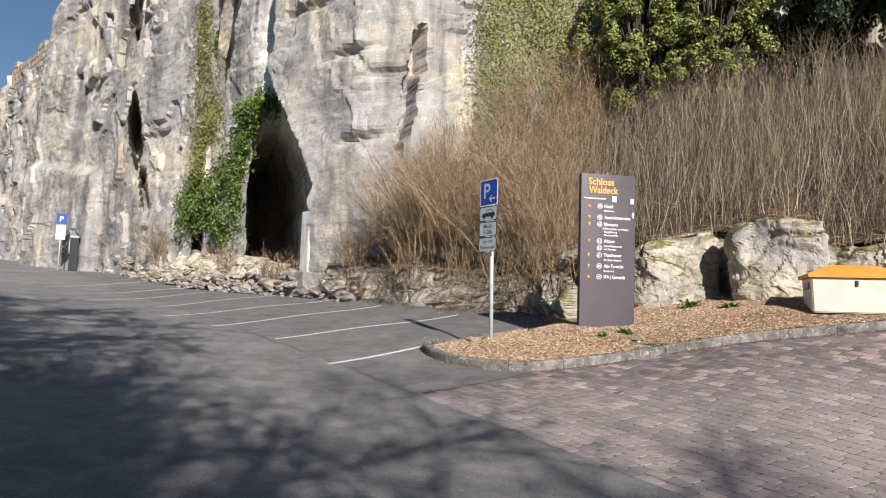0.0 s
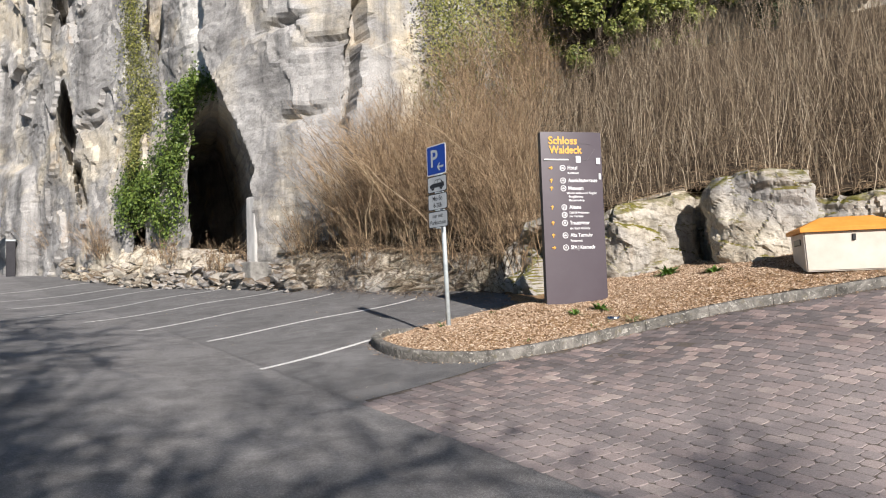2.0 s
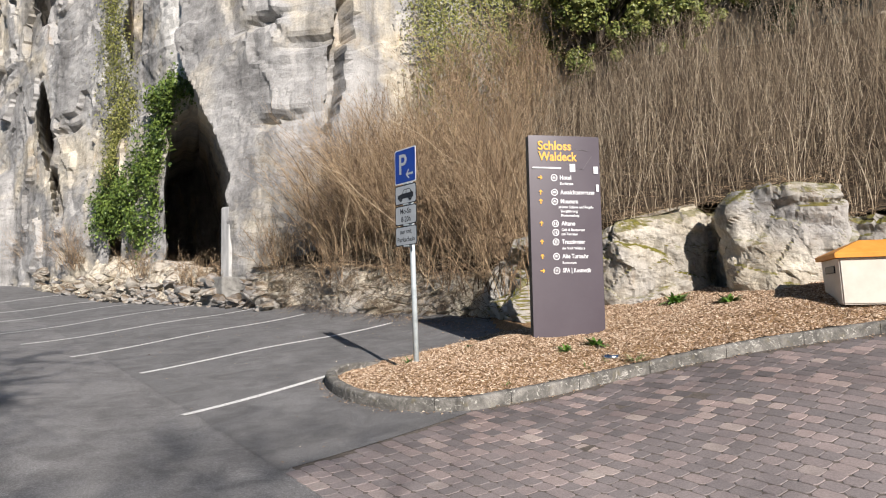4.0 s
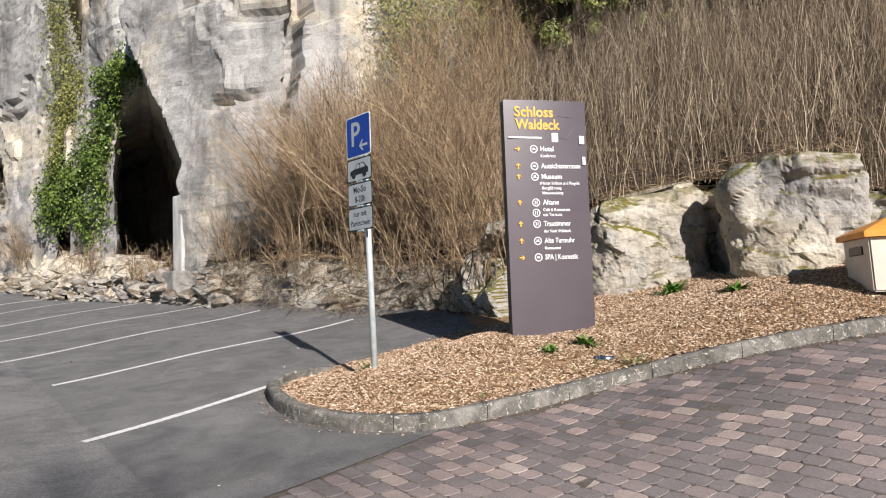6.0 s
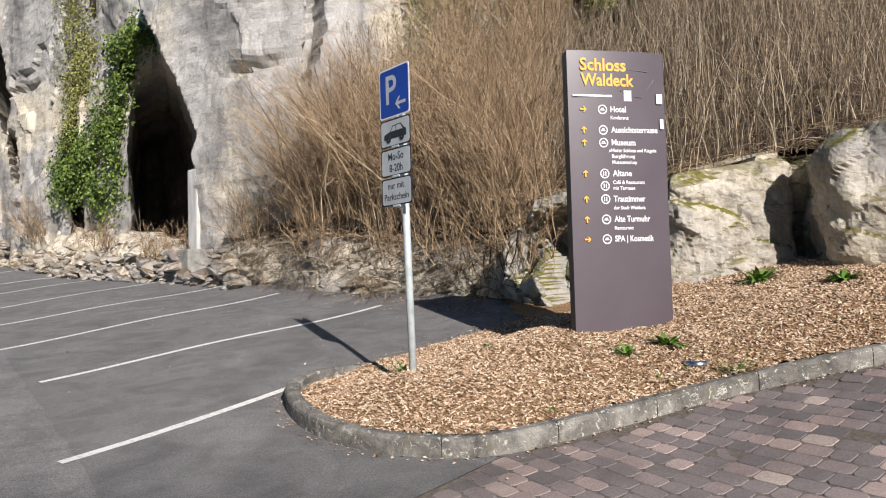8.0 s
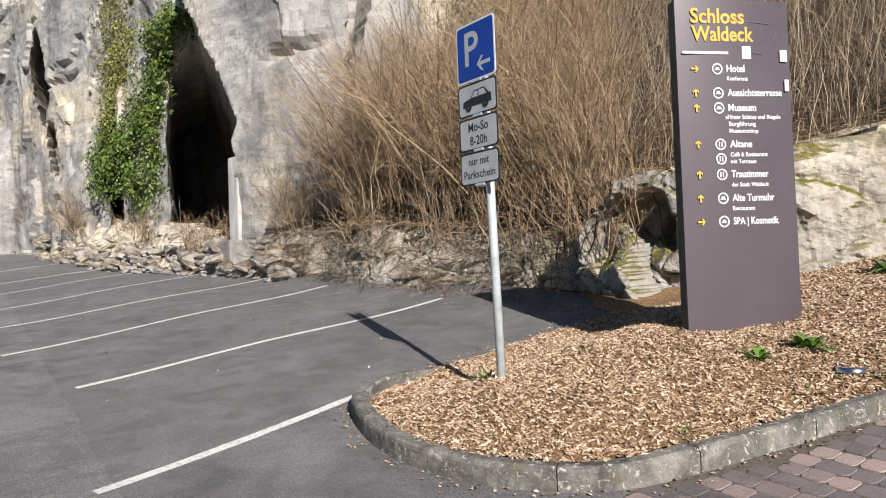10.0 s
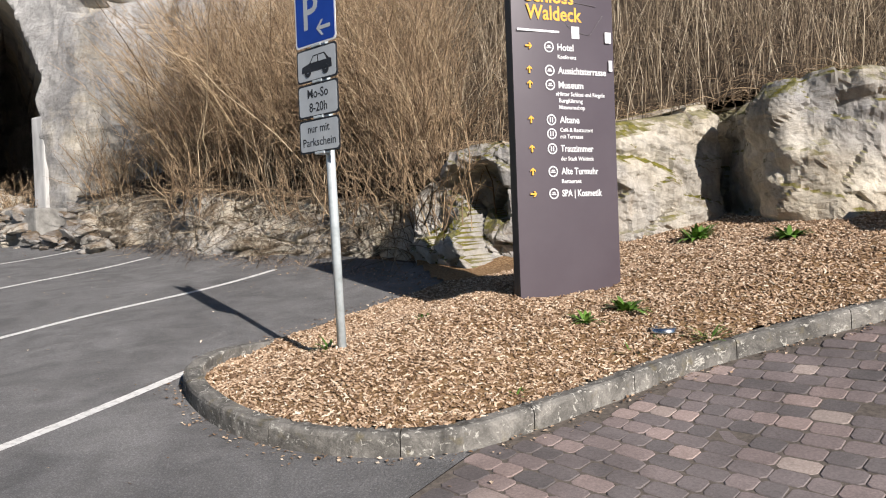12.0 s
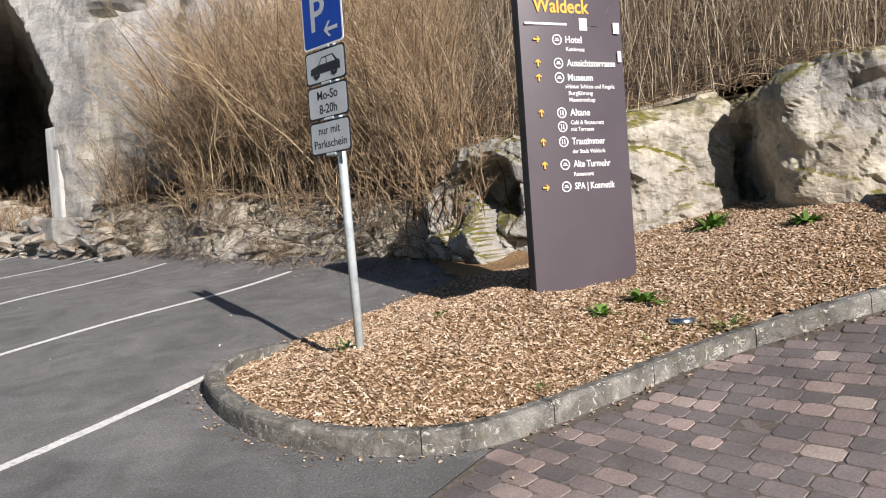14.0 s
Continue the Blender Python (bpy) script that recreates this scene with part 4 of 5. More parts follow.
def build_reeds():
    rng = np.random.default_rng(11)
    n = 15000
    x, y = rng.uniform(-4.0, 12, n), rng.uniform(5.2, 19, n)
    ok = inside(x, y, [(p[0] + 0.15, p[1] + 0.2) for p in ledge_list if p[0] > -4.0] + [(12, 20), (-2.5, 16.0)])
    q = bank_q(x, y)
    ok &= (q < 8.5) & (rng.uniform(0, 1, n) < np.where(q < 0.5, 0.35, np.where(q < 5, 1.0, 0.7)))
    x, y, q = x[ok], y[ok], q[ok]
    base = np.stack([x, y, bank_z(x, y) - 0.05], -1)
    m = len(x)
    way = np.stack([rng.normal(0, 0.12, m), rng.normal(-0.05, 0.12, m), np.ones(m)], -1)
    way /= np.linalg.norm(way, axis=1)[:, None]
    patch = 1 + 0.25 * vnoise(x * 0.9, y * 0.9, 0.2)
    length = rng.uniform(0.5, 1.6, m) * patch * np.where(q < 0.8, 0.7, 1.0)
    p, r = stems(rng, base, way, length, rng.uniform(0.0035, 0.0075, m), 0.16, 5)
    chunks = [tubes(p, r)]
    tp, tr = twigs(rng, p, r, 4, 0.3, 0.26, 0.8)
    chunks.append(tubes(tp, tr * 0.95))
    v, f = joined(chunks)
    ob = mesh_object("dry_shrubs", v, f, STEM)
    tagged(ob, "dense dry brown leafless stems covering the bank", "shrubs", kind="stuff")
    # dead grass and fallen twigs between the stems
    n = 9000
    x, y = rng.uniform(-4.3, 9, n), rng.uniform(5.2, 14.5, n)
    ok = inside(x, y, [(p[0], p[1] + 0.05) for p in ledge_list if p[0] > -4.3] + [(12, 20), (-2.5, 16.0)]) & (bank_q(x, y) < 3.0)
    x, y = x[ok], y[ok]
    m = len(x)
    base = np.stack([x, y, np.maximum(bank_z(x, y), ledge_top(x) + 0.02)], -1)
    way = np.stack([rng.normal(-0.1, 0.6, m), rng.normal(-0.35, 0.6, m), rng.uniform(0.0, 0.7, m)], -1)
    way /= np.linalg.norm(way, axis=1)[:, None]
    p, r = stems(rng, base, way, rng.uniform(0.15, 0.5, m), np.full(m, 0.0032), 0.25, 4, 0.5)
    v, f = tubes(p, r)
    tagged(mesh_object("dead_grass", v, f, TANSTEM), "tangled dead grass over the rock edge", "dead grass", kind="stuff")


def build_tan_bush(x, y, z, n, reach, seed, lean=(-0.15, -0.12)):
    rng = np.random.default_rng(seed)
    base = np.stack([x + rng.normal(0, 0.28, n), y + rng.normal(0, 0.28, n), np.full(n, z) + rng.uniform(-0.15, 0.1, n)], -1)
    way = np.stack([rng.normal(lean[0], 0.34, n), rng.normal(lean[1], 0.34, n), rng.uniform(0.8, 1.7, n)], -1)
    way /= np.linalg.norm(way, axis=1)[:, None]
    p, r = stems(rng, base, way, reach * rng.uniform(0.45, 1.05, n), rng.uniform(0.005, 0.011, n), 0.19, 6, 0.08)
    tp, tr = twigs(rng, p, r, 12, 0.15, 0.2, 0.75)
    fp, fr = twigs(rng, tp, tr, 3, 0.2, 0.5, 0.7)
    owner = empty("bush", Matrix(), "tan leafless bush of arching twigs above the rock", "bush", "bushes on the bank")
    for name, data in (("stem_cluster", tubes(p, r)), ("twig_cluster", joined([tubes(tp, tr), tubes(fp, fr)]))):
        ob = mesh_object(name, *data, TANSTEM)
        ob.parent = owner
        ob["kind"] = "stuff"


def build_tangle():
    rng = np.random.default_rng(61)
    idx = np.array([i for i in range(len(LEDGE_LINE) - 1) if -5.5 < LEDGE_LINE[i, 0] < 0.4])
    m = 750
    i = idx[rng.integers(0, len(idx), m)]
    d = LEDGE_LINE[i + 1] - LEDGE_LINE[i]
    d /= np.hypot(d[:, 0], d[:, 1])[:, None]
    up = rng.uniform(0.15, 1.05, m)
    o = 0.25 - 0.55 * up + rng.uniform(0, 0.25, m)
    xy = LEDGE_LINE[i] + np.stack([d[:, 1], -d[:, 0]], 1) * o[:, None]
    g = ground_z(xy[:, 0], xy[:, 1])
    base = np.concatenate([xy, (g + up * (ledge_top(xy[:, 0]) - g))[:, None]], 1)
    way = np.stack([rng.normal(-0.1, 0.6, m), rng.normal(-0.4, 0.5, m), rng.normal(0.25, 0.5, m)], -1)
    way /= np.linalg.norm(way, axis=1)[:, None]
    p, r = stems(rng, base, way, rng.uniform(0.2, 0.75, m), rng.uniform(0.003, 0.006, m), 0.25, 5, 0.45)
    tp, tr = twigs(rng, p, r, 2, 0.2, 0.4, 0.6)
    v, f = joined([tubes(p, r), tubes(tp, tr)])
    tagged(mesh_object("bramble_tangle", v, f, STEM), "tangled dry brambles hanging over the broken rock", "brambles", kind="stuff")


build_reeds()
build_tangle()
for k, (x, y, z, n, reach) in enumerate([(-4.1, 13.7, 2.4, 110, 2.9), (-3.3, 12.6, 2.4, 130, 3.1), (-2.7, 11.9, 2.4, 130, 3.1), (-1.9, 11.3, 2.4, 130, 2.9), (-1.2, 10.7, 2.3, 120, 2.6), (-2.4, 13.0, 3.4, 120, 2.9),
                                         (-1.2, 12.0, 3.3, 120, 2.8), (-0.4, 10.0, 2.2, 110, 2.4), (0.2, 9.2, 2.0, 110, 2.1), (0.3, 10.6, 3.2, 110, 2.3), (-3.2, 14.2, 3.6, 110, 2.9), (0.45, 8.75, 1.7, 45, 1.6), (-5.2, 14.6, 2.5, 60, 1.7), (-2.2, 13.9, 4.3, 120, 2.6), (-0.9, 13.0, 4.2, 120, 2.5), (0.5, 12.0, 4.0, 110, 2.2), (-0.2, 11.3, 3.4, 110, 2.3), (-0.6, 14.8, 5.6, 70, 2.2), (0.8, 14.2, 5.6, 70, 2.2), (-3.0, 11.5, 2.1, 18, 1.4), (-1.4, 10.3, 2.0, 18, 1.3), (-0.5, 9.6, 1.9, 20, 1.2), (-11.5, 19.3, 2.8, 40, 1.3), (-16.5, 23.6, 3.4, 60, 2.0), (-21.0, 27.5, 3.8, 60, 2.2), (-1.0, 15.9, 6.9, 70, 2.4), (0.3, 16.3, 7.2, 80, 2.6), (1.3, 16.4, 7.3, 60, 2.3), (-8.9, 17.6, 2.3, 40, 1.2), (-8.0, 16.9, 2.2, 40, 1.1)]):
    up = 0.34 if -4.5 < x < 0.3 and z < 2.45 and n > 50 else 0.0
    build_tan_bush(x + 0.8 * up, y + 0.9 * up, z + up, n, reach, 100 + k)


def leaves(rng, centre, size, normal=None, spread=0.7):
    """Small bent leaves of two faces each."""
    n = len(centre)
    w = rng.normal(0, 1, (n, 3))
    if normal is not None:
        w = normal + spread * w
    w /= np.linalg.norm(w, axis=1)[:, None]
    u = np.cross(w, rng.normal(0, 1, (n, 3)))
    u /= np.linalg.norm(u, axis=1)[:, None]
    h = np.cross(w, u)
    s = (size * rng.uniform(0.6, 1.3, n))[:, None]
    v = np.stack([centre - u * s, centre - h * s * 0.7 + w * s * 0.2, centre + u * s, centre + h * s * 0.7 + w * s * 0.2], 1)
    k = np.arange(n)[:, None] * 4
    f = np.concatenate([k + np.array((0, 1, 2)), k + np.array((0, 2, 3))])
    return v.reshape(-1, 3), f


def build_ivy(name, s, z, lift, size, material, label, seed):
    rng = np.random.default_rng(seed)
    p, n = cliff_at(s, z, lift, -0.35)
    p = p + rng.normal(0, 0.08, p.shape)
    n3 = np.concatenate([n, np.full((len(n), 1), 0.35)], -1)
    v, f = leaves(rng, p, size, n3, 0.55)
    ob = mesh_object(name, v, f, material, True)
    tagged(ob, label, "ivy", kind="stuff")


def blobs(rng, n, shapes):
    """Points in s and z gathered in overlapping clumps."""
    pick = rng.integers(0, len(shapes), n)
    c = np.array(shapes)[pick]
    return c[:, 0] + rng.normal(0, 1, n) * c[:, 2], c[:, 1] + rng.normal(0, 1, n) * c[:, 3]


rng = np.random.default_rng(5)
s_, z_ = blobs(rng, 13000, [(11.9, 5.6, 0.4, 0.4), (11.2, 6.1, 0.5, 0.35), (5.2, 8.8, 0.3, 0.18), (6.1, 8.75, 0.35, 0.22), (6.9, 8.7, 0.35, 0.35), (7.4, 8.4, 0.3, 0.4), (7.7, 7.7, 0.35, 0.5), (8.1, 7.0, 0.4, 0.5), (8.8, 6.4, 0.5, 0.4), (9.8, 5.9, 0.6, 0.4), (10.8, 5.4, 0.55, 0.4), (10.2, 5.0, 0.6, 0.3), (11.6, 5.0, 0.35, 0.35), (7.9, 5.6, 0.2, 0.9), (9.0, 4.4, 0.5, 0.4)])
build_ivy("ivy_bush", s_, z_, (0.35 + 0.45 * vnoise(s_ * 1.7, z_ * 1.9, 0.3)) * rng.uniform(0.3, 1.0, len(s_)), 0.062, IVY, "glossy green ivy hanging beside the cave", 6)
s_, z_ = blobs(rng, 8000, [(11.8, 12.0, 0.45, 0.7), (11.6, 10.6, 0.6, 0.7), (11.3, 9.2, 0.6, 0.7), (11.6, 8.0, 0.3, 0.6), (12.0, 13.5, 0.3, 0.8), (11.4, 7.0, 0.25, 0.6), (10.6, 8.8, 0.3, 0.5)])
build_ivy("ivy_column", s_, z_, rng.uniform(0.02, 0.22, len(s_)), 0.045, IVYPALE, "yellowish ivy column climbing the grey cliff", 7)
s_, z_ = blobs(rng, 24000, [(-2.6, 10.0, 0.35, 2.4), (-3.3, 9.0, 0.4, 2.4), (-4.4, 10.5, 0.45, 1.8), (-5.2, 9.4, 0.35, 2.0), (-3.8, 12.5, 0.7, 1.2), (-6.4, 11.5, 0.3, 1.2)])
build_ivy("ivy_curtain", s_, z_, rng.uniform(0.02, 0.16, len(s_)), 0.036, IVYPALE, "thin yellow-green ivy curtain on the cliff", 8)


def build_evergreen(name, x, y, z, height, width, n, material, label, seed, leaf=0.09, lobes=26):
    rng = np.random.default_rng(seed)
    owner = empty(name, pose(x, y, z), label, "tree")
    trunk = [(0, 0, -0.6), (0.1, 0, height * 0.35), (0, 0.1, height * 0.7), (0.05, 0, height * 0.95)]
    part("trunk", tube_bm(trunk, [0.16, 0.12, 0.07, 0.02], 8), BARK, owner, "", True)
    c = rng.normal(0, 1, (lobes, 3))
    c /= np.linalg.norm(c, axis=1)[:, None]
    c *= rng.uniform(0.45, 1.0, lobes)[:, None] * np.array((width, width, height * 0.42))
    c[:, 2] += height * 0.56
    size = rng.uniform(0.25, 0.6, lobes) * width * 0.45 * (26 / lobes) ** 0.15
    pick = rng.integers(0, lobes, n)
    d = rng.normal(0, 1, (n, 3))
    d /= np.linalg.norm(d, axis=1)[:, None]
    p = c[pick] + d * (size[pick] * rng.uniform(0.55, 1.05, n) ** 0.5)[:, None]
    v, f = leaves(rng, p, leaf, d + np.array((0, 0, 0.3)), 0.4)
    crown = mesh_object("crown", v, f, material, True)
    crown.parent = owner
    paths = np.stack([np.stack([np.zeros(3) + (0, 0, height * 0.3), c[k] * 0.5 + (0, 0, height * 0.15), c[k]]) for k in range(lobes)])
    v, f = tubes(paths, np.tile(np.array((0.05, 0.03, 0.012)), (lobes, 1)), 4)
    limbs = mesh_object("limbs", v, f, BARK)
    limbs["kind"] = "stuff"
    limbs.parent = owner


build_evergreen("evergreen_tree", 2.7, 16.7, 5.8, 8.2, 1.75, 42000, EVERGREEN, "broad evergreen tree behind the dry shrubs", 21, 0.05, 170)
build_evergreen("evergreen_tree", 4.8, 16.5, 5.8, 8.2, 1.7, 42000, EVERGREEN, "broad evergreen tree behind the dry shrubs", 22, 0.05, 170)
build_evergreen("conifer", 8.0, 17.0, 6.8, 8.5, 2.3, 18000, DARKGREEN, "dark dense conifer above the shrub bank", 23, 0.08, 80)
build_evergreen("conifer", 11.5, 15.8, 6.6, 8.5, 2.5, 18000, DARKGREEN, "dark dense conifer above the shrub bank", 24, 0.08, 80)


def build_bare_tree(x, y, height, seed, twig=1.0):
    """A leafless tree: trunk, limbs, boughs and fine twigs."""
    rng = np.random.default_rng(seed)
    z = float(ground_z(x, y))
    owner = empty("bare_tree", pose(x, y, z - 0.1), "tall leafless tree at the roadside", "tree", "roadside trees")
    trunk = np.array([(0, 0, 0), (0.1, 0.05, height * 0.25), (-0.05, 0.1, height * 0.55), (0.1, 0, height * 0.9)], float)
    tr = np.array([0.26, 0.2, 0.13, 0.03]) * height / 13
    part("trunk", tube_bm([tuple(p) for p in trunk], list(tr), 12), BARK, owner, "", True)
    m = 22
    t = rng.uniform(0.28, 0.95, m)
    k = t * 3
    a = np.minimum(k.astype(int), 2)
    f = (k - a)[:, None]
    base = trunk[a] * (1 - f) + trunk[a + 1] * f
    yaw = np.arange(m) * 2.4 + rng.normal(0, 0.3, m)
    way = np.stack([np.cos(yaw), np.sin(yaw), rng.uniform(0.35, 1.0, m)], -1)
    way /= np.linalg.norm(way, axis=1)[:, None]
    p, r = stems(rng, base, way, height * (0.50 - 0.30 * t) * rng.uniform(0.8, 1.15, m), 0.075 * (1.25 - t) * height / 13 + 0.02, 0.15, 6)
    p2, r2 = twigs(rng, p, r, 11, 0.15, 0.42, 0.7)
    p3, r3 = twigs(rng, p2, np.maximum(r2, 0.012), 7, 0.2, 0.55, 0.8)
    p4, r4 = twigs(rng, p3, np.maximum(r3, 0.007), 5, 0.15, 0.7, 0.8)
    v, f = joined([tubes(p, r, 5), tubes(p2, np.maximum(r2, 0.012), 4), tubes(p3, np.maximum(r3, 0.008) * twig), tubes(p4, np.maximum(r4, 0.006) * twig)])
    crown = mesh_object("branches", v, f, BARK)
    crown["kind"] = "stuff"
    crown.parent = owner


for k, (x, y, h) in enumerate([(-9.0, -3.0, 9), (-5.0, -8.0, 11), (-1.0, -12.5, 13), (2.0, -15.0, 14), (5.0, -18.5, 15), (8.5, -20.0, 15), (21.5, -36.0, 21.5)]):
    build_bare_tree(x, y, h, 300 + k, (2.7, 2.7, 2.1, 2.1, 1.5, 0.4, 1.2)[k])
for k, (x, y, h) in enumerate([(-62, 66, 9), (-70, 70, 10), (-66, 78, 11), (-76, 64, 10), (-58, 74, 8), (-84, 70, 11)]):
    build_evergreen("roadside_tree", x, y, float(ground_z(x, y)) - 2.5, h, 3.6, 6000, EVERGREEN, "distant dark green tree beyond the bend", 400 + k, 0.17, 60)

# ---- stones at the foot of the cliff ----
def stone_mesh(seed):
    rng = np.random.default_rng(seed)
    bm = bmesh.new()
    bmesh.ops.create_icosphere(bm, subdivisions=2, radius=0.5)
    off = rng.uniform(0, 50, 3)
    cuts = rng.normal(0, 1, (11, 3))
    planes = [(c / np.linalg.norm(c), far) for c, far in zip(cuts, rng.uniform(0.26, 0.42, 11))]
    for v in bm.verts:
        p = np.sign(v.co) * np.abs(np.array(v.co) * 2) ** 0.6 / 2
        k = 1 + 0.28 * float(vnoise(*(p * 3.1 + off))) + 0.12 * float(vnoise(*(p * 8 + off)))
        p = p * k
        for cut, far in planes:
            p = p - cut * max(0.0, float(p @ cut) - far)
        v.co = Vector(p)
    me = bpy.data.meshes.new("stone")
    bm.to_mesh(me)
    bm.free()
    me.materials.append(STONE)
    return me


STONES = [stone_mesh(k) for k in range(7)]


def build_rubble():
    owner = empty("rubble_wall", Matrix(), "crumbling dry stone wall of cream rubble", "stone wall")
    owner["kind"] = "structure"
    rng = np.random.default_rng(31)
    idx = [i for i in range(len(LEDGE_LINE) - 1) if -19 < LEDGE_LINE[i, 0] < -4.6]
    for n in range(230):
        i = idx[int(rng.integers(0, len(idx)))]
        p = LEDGE_LINE[i]
        d = LEDGE_LINE[i + 1] - p
        d /= np.hypot(*d)
        o = rng.uniform(0.05, 0.65)
        x, y = p + np.array((d[1], -d[0])) * o
        size = rng.uniform(0.14, 0.55) * (1.0 - 0.6 * max(0, o - 0.35) / 0.3)
        z = float(ground_z(x, y)) + size * 0.22 + max(0.0, 0.62 - o) * rng.uniform(0.0, 1.35)
        ob = new("stone", STONES[n % 7])
        ob.parent = owner
        ob.matrix_basis = pose(x, y, z, rng.uniform(-25, 25), rng.uniform(-25, 25), rng.uniform(0, 360)) @ Matrix.Diagonal((size * rng.uniform(0.9, 1.6), size, size * rng.uniform(0.4, 0.7), 1))


build_rubble()


def build_pillar():
    p, n = cliff_at(np.array([2.2]), np.array([4.0]), 0.0)
    x, y = p[0, 0], p[0, 1]
    pale = simple_mat("pale_concrete", [(0.3, (0.36, 0.352, 0.335)), (0.65, (0.64, 0.63, 0.60))], 3, 0.9, 0.4, 0.01, stretch=(1, 1, 0.3))
    yaw = math.degrees(math.atan2(-0.605, 0.797))
    g = float(ground_z(x, y))
    ob = link_bm("rock_pillar", box_bm(-0.48, -0.02, 0.0, 0.9, g - 0.3, 4.45, 0.05, 2), pale)
    ob.matrix_world = pose(x, y, 0, 0, 0, yaw)
    tagged(ob, "pale grey concrete pillar propping the cave mouth", "pillar", kind="structure")
    ob = link_bm("plinth", box_bm(-0.25, 0.95, -0.75, -0.05, g - 0.6, g + 0.62, 0.05, 2), CONCRETE)
    ob.matrix_world = pose(x, y, 0, 0, 0, yaw)
    tagged(ob, "low pale concrete plinth before the cliff", "plinth", kind="structure")


build_pillar()


def build_far_sign():
    x, y = -23.6, 26.8
    g = float(ground_z(x, y))
    owner = empty("car_park_sign", pose(x, y, g, 0, 0, 25), "small blue parking sign with a white plate by the cliff", "parking sign")
    part("post", tube_bm([(0, 0, -0.3), (0, 0, 2.8)], [0.03, 0.03], 10), STEEL, owner, "", True)
    part("blue_plate", box_bm(-0.22, 0.22, -0.045, -0.035, 2.28, 2.78, 0.004), BLUE, owner)
    lettering("P", 0.28, -0.08, 2.38, LETTER, owner, 0.17, 0.004).matrix_basis = Matrix.Translation((0, -0.045, 0))
    part("white_plate", box_bm(-0.22, 0.22, -0.045, -0.035, 1.5, 2.23, 0.004), WHITE, owner)
    owner = empty("ticket_machine", pose(x + 0.45, y + 0.5, g, 0, 0, 25), "dark box of a parking ticket machine", "ticket machine")
    part("cabinet", box_bm(-0.2, 0.2, -0.15, 0.15, -0.1, 1.65, 0.03, 2), EDGE, owner)
    part("top", box_bm(-0.22, 0.22, -0.17, 0.17, 1.65, 1.72, 0.02), STEEL, owner)


build_far_sign()


def build_ruin():
    owner = empty("castle_wall", Matrix(), "ruined reddish masonry wall on the cliff top", "ruin")
    owner["kind"] = "structure"
    rng = np.random.default_rng(8)
    meshes = [box_bm(-0.5, 0.5, -0.5, 0.5, -0.5, 0.5, 0.06) for _ in range(3)]
    data = []
    for bm in meshes:
        me = bpy.data.meshes.new("masonry_block")
        bm.to_mesh(me)
        bm.free()
        me.materials.append(BRICKWALL)
        data.append(me)
    yaw = math.degrees(math.atan2(0.605, -0.797))
    for row in range(6):
        for c in range(13):
            s = 35.0 + c * 0.82 + 0.35 * (row % 2)
            if row > 4 and rng.uniform() < 0.55:
                continue
            base, n = cliff_base(np.array(s))
            p = base - CN * 1.0
            ob = new("masonry_block", data[(row + c) % 3])
            ob.parent = owner
            ob.matrix_basis = pose(p[0], p[1], 16.8 + row * 0.45, 0, 0, yaw) @ Matrix.Diagonal((0.81, 0.9 + 0.1 * rng.uniform(), 0.43, 1))


build_ruin()

# ---- small things ----
def build_plant(x, y, size, n, seed, blade=0.03, label="small green leafy plant growing in the mulch"):
    rng = np.random.default_rng(seed)
    z = float(mulch_z(x, y))
    yaw = rng.uniform(0, math.tau, n)
    tilt = rng.uniform(0.15, 1.1, n)
    length = size * rng.uniform(0.5, 1.1, n)
    out = np.stack([np.cos(yaw), np.sin(yaw), 0 * yaw], -1)
    side = np.stack([-np.sin(yaw), np.cos(yaw), 0 * yaw], -1)
    up = np.array((0, 0, 1.0))
    base = np.array((x, y, z - 0.01)) + out * rng.uniform(0, size * 0.4, n)[:, None]
    rows = []
    for t, w in ((0, 0.35), (0.35, 1.0), (0.7, 0.8), (1.0, 0.05)):
        c = base + length[:, None] * t * (out * np.sin(tilt + 0.6 * t)[:, None] + up * np.cos(tilt + 0.6 * t)[:, None])
        rows += [c - side * blade * w * 0.5, c + side * blade * w * 0.5]
    v = np.stack(rows, 1)
    k = np.arange(n)[:, None] * 8
    f = np.concatenate([k + np.array(q) for q in ((0, 1, 3, 2), (2, 3, 5, 4), (4, 5, 7, 6))])
    ob = mesh_object("plant", v.reshape(-1, 3), f, GRASS)
    tagged(ob, label, "plant", "plants in the bed")


for k, (x, y, size, n, blade) in enumerate([(1.57, 5.2, 0.15, 60, 0.035), (1.24, 5.05, 0.12, 34, 0.03), (1.92, 4.64, 0.17, 26, 0.012), (0.16, 5.4, 0.08, 22, 0.018), (2.7, 6.75, 0.22, 60, 0.04), (3.2, 6.05, 0.18, 50, 0.04), (-0.5, 5.15, 0.14, 26, 0.016),
                                            (1.64, 4.78, 0.06, 14, 0.014), (1.42, 4.62, 0.11, 12, 0.012), (0.62, 4.15, 0.07, 10, 0.014)]):
    build_plant(x, y, size, n, 50 + k, blade)


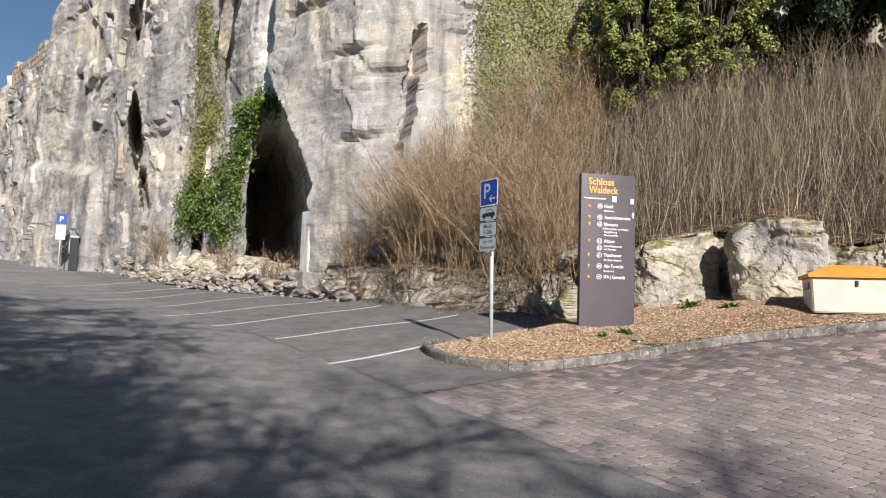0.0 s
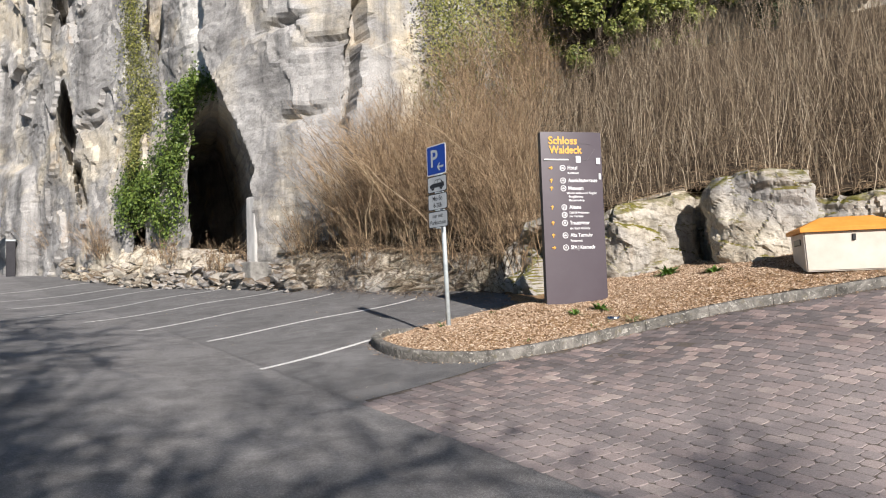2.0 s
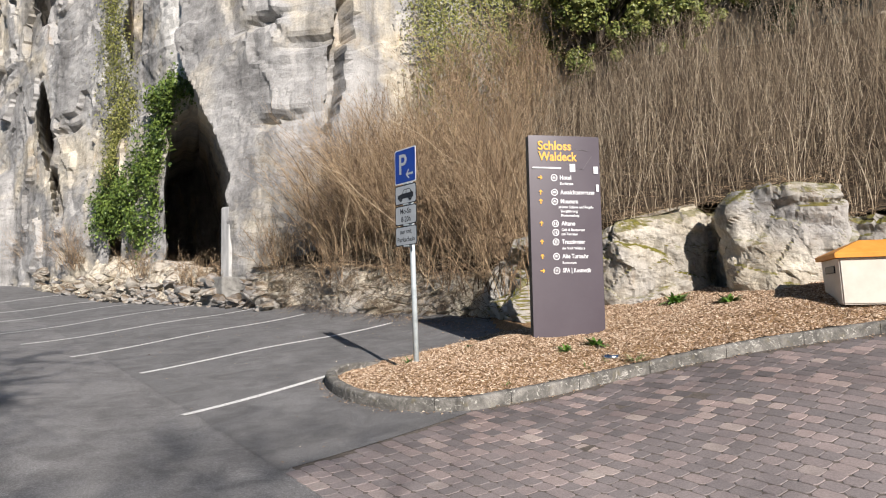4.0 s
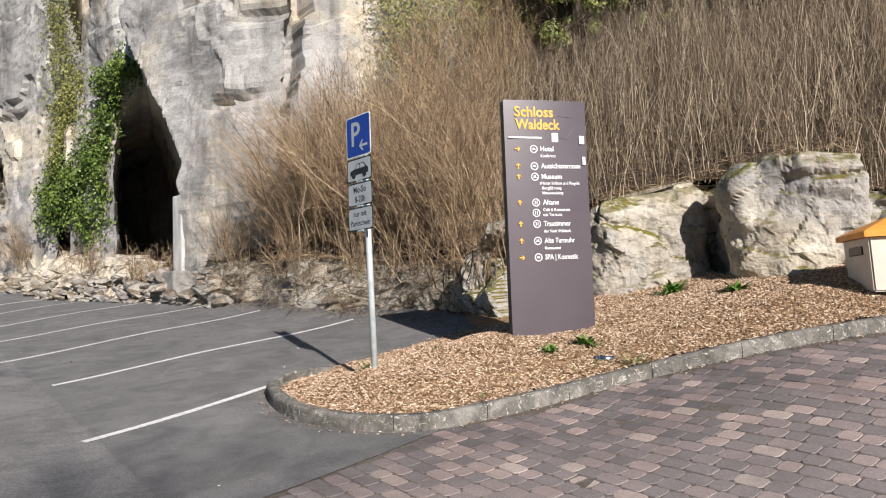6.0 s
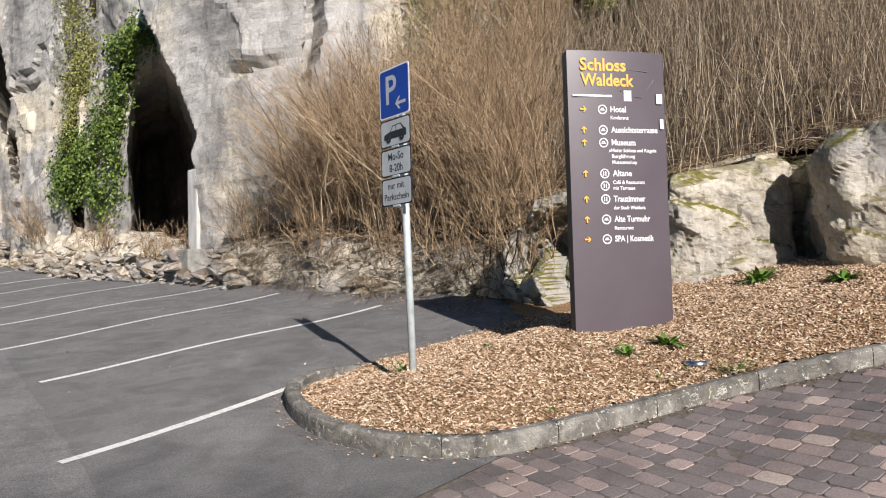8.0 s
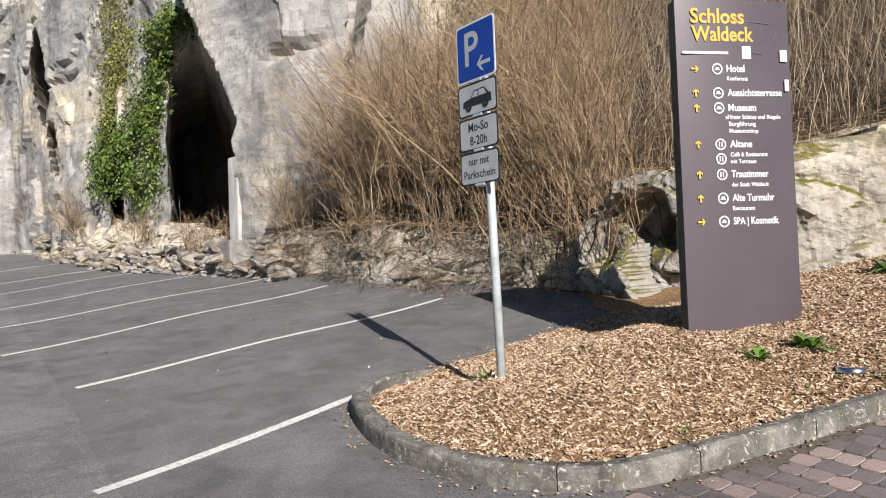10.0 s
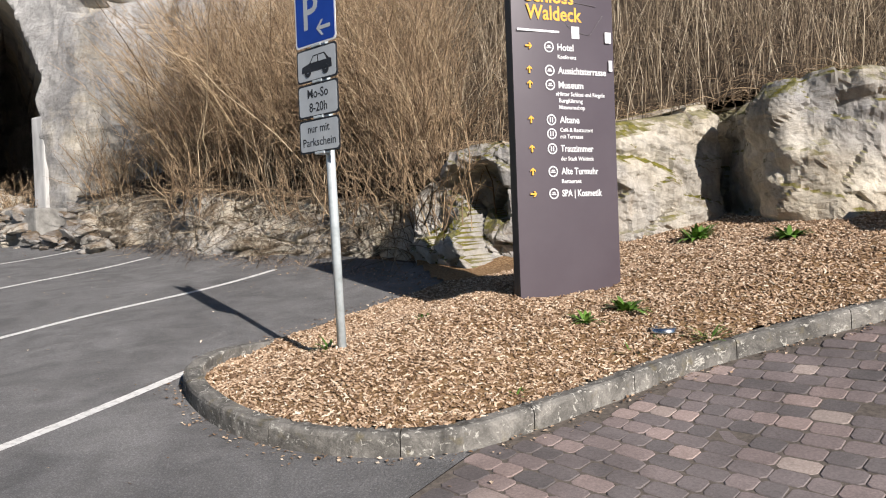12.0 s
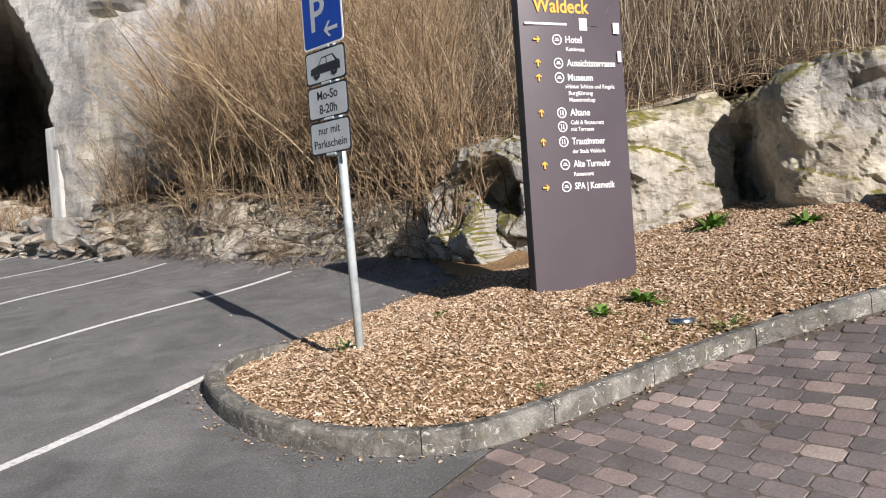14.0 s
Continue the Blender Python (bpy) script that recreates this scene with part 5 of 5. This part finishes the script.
def build_spotlight():
    x, y = 1.7, 4.85
    owner = empty("ground_spotlight", pose(x, y, float(mulch_z(x, y))), "round recessed steel ground spotlight in the mulch", "spotlight")
    bm = ring_bm(0, 0, 0.085, 0.02, 0.03, 28)
    bmesh.ops.rotate(bm, cent=(0, 0, 0), matrix=Matrix.Rotation(radians(-90), 3, "X"), verts=bm.verts[:])
    bmesh.ops.translate(bm, vec=(0, 0, 0.03), verts=bm.verts[:])
    part("rim", bm, CHROME, owner, "dull chrome rim", True)
    bm = bmesh.new()
    bmesh.ops.create_cone(bm, cap_ends=True, segments=28, radius1=0.066, radius2=0.066, depth=0.05)
    part("lens", bm, CHROME, owner, "clouded glass lens", True)


build_spotlight()


def build_litter():
    rng = np.random.default_rng(77)
    n = 5200
    a, b = rng.uniform(2.6, 24, n), 4.9 - np.abs(rng.normal(0, 0.28, n))
    x, y = plan(a, b)
    m = 900
    i = rng.integers(0, len(KERB_LINE), m)
    x = np.r_[x, KERB_LINE[i, 0] + rng.normal(0, 0.02, m)]
    o = np.abs(rng.normal(0, 0.06, m)) + 0.01
    d = np.gradient(KERB_LINE, axis=0)[i]
    d /= np.hypot(d[:, 0], d[:, 1])[:, None]
    y = np.r_[y, KERB_LINE[i, 1] - d[:, 0] * o]
    x[n:] += d[:, 1] * o
    w = 260
    ax, bx = plan(rng.uniform(0, 14, w), rng.uniform(0, 4.6, w))
    x, y = np.r_[x, ax], np.r_[y, bx]
    ok = ~inside(x, y, BED)
    x, y = x[ok], y[ok]
    z = ground_z(x, y) + 0.02
    up = np.tile(np.array((0, 0, 1.0)), (len(x), 1))
    v, f = leaves(rng, np.stack([x, y, z], -1), 0.013, up, 0.25)
    tagged(mesh_object("fallen_leaves", v, f, CHIP, True), "dry brown leaves and chips along the edges", "fallen leaves", kind="stuff")


build_litter()

# ---- paved area ----
sheet("pavement_bed", -24, 0, 0.09, 14, 0.25, JOINT, 0.0072, "dark sandy joints under the paving", "pavement", paver_edge)


def paver_shape(w, l, rng):
    """One tumbled paver: chamfered corners, a rounded top edge and slightly uneven sides."""
    c = 0.019
    out = []
    for sx, sy, first in ((1, 1, 0), (-1, 1, 1), (-1, -1, 0), (1, -1, 1)):
        pair = [(sx * w / 2, sy * (l / 2 - c)), (sx * (w / 2 - c), sy * l / 2)]
        out += pair if first == 0 else pair[::-1]
    out = np.array(out) + rng.normal(0, 0.002, (8, 2))
    lay = [(1.0, -0.03), (1.0, 0.0085), (0.95, 0.0125)]
    v = np.concatenate([np.c_[out * k, np.full(8, h)] for k, h in lay])
    f = [tuple(range(16, 24))]
    for r in (0, 8):
        f += [(r + k, r + (k + 1) % 8, r + 8 + (k + 1) % 8, r + 8 + k) for k in range(8)]
    return v, f


def build_pavers():
    rng = np.random.default_rng(9)
    owner = empty("paving", Matrix(), "mixed pinkish grey concrete block paving", "pavement")
    owner["kind"] = "structure"
    pitch = 0.128
    lens = (0.128, 0.128, 0.185, 0.185, 0.158)
    shapes = {(l, k): paver_shape(pitch - 0.005, l - 0.005, rng) for l in set(lens) for k in range(2)}
    meshes = {}
    for key, (v, f) in shapes.items():
        me = bpy.data.meshes.new("paver")
        me.from_pydata(v.tolist(), [], f)
        me.materials.append(PAVER)
        meshes[key] = me
    vs, fs, off, near_by = [], [], 0, 0
    axis = math.atan2(ALONG[1], ALONG[0])
    spots = []
    for r in range(int(11 / pitch)):
        b = (r + 0.5) * pitch
        a = 0.19 * min(b, 2.2) - rng.uniform(0.0, 0.1)
        while a > -13:
            l = lens[int(rng.integers(0, 5))]
            spots.append((a - l / 2, b, l))
            a -= l
    ca, cb = np.array([q[0] for q in spots]), np.array([q[1] for q in spots])
    px, py = plan(ca, cb)
    keep = ~inside(px, py, BED) & (near(px, py, kerb_list) > 0.07) & ~((cb > 6) & (ca < -9))
    zs = ground_z(px, py)
    gxs, gys = (ground_z(px + 0.1, py) - ground_z(px - 0.1, py)) / 0.2, (ground_z(px, py + 0.1) - ground_z(px, py - 0.1)) / 0.2
    for n, (ca, b, l) in enumerate(spots):
        if keep[n]:
            x, y, gx, gy = float(px[n]), float(py[n]), float(gxs[n]), float(gys[n])
            z = float(zs[n]) - 0.001 + rng.normal(0, 0.0015)
            key = (l, int(rng.integers(0, 2)))
            tilt = Vector((0, 0, 1)).rotation_difference(Vector((-gx, -gy, 1)).normalized()).to_matrix().to_4x4()
            m = Matrix.Translation((x, y, z)) @ tilt @ Matrix.Rotation(axis - math.pi / 2 + rng.normal(0, 0.01), 4, "Z")
            if -3.6 < ca < -0.2 and 0.9 < b < 3.4 and near_by < 300:
                ob = new("paver", meshes[key])
                ob.parent = owner
                ob.matrix_basis = m
                near_by += 1
            else:
                v, f = shapes[key]
                mm = np.array(m)
                vs.append(v @ mm[:3, :3].T + mm[:3, 3])
                fs += [tuple(k + off for k in q) for q in f]
                off += 24
    ob = mesh_object("paver_field", np.concatenate(vs), fs, PAVERS, True)
    ob.parent = owner
    ob["kind"] = "stuff"


build_pavers()
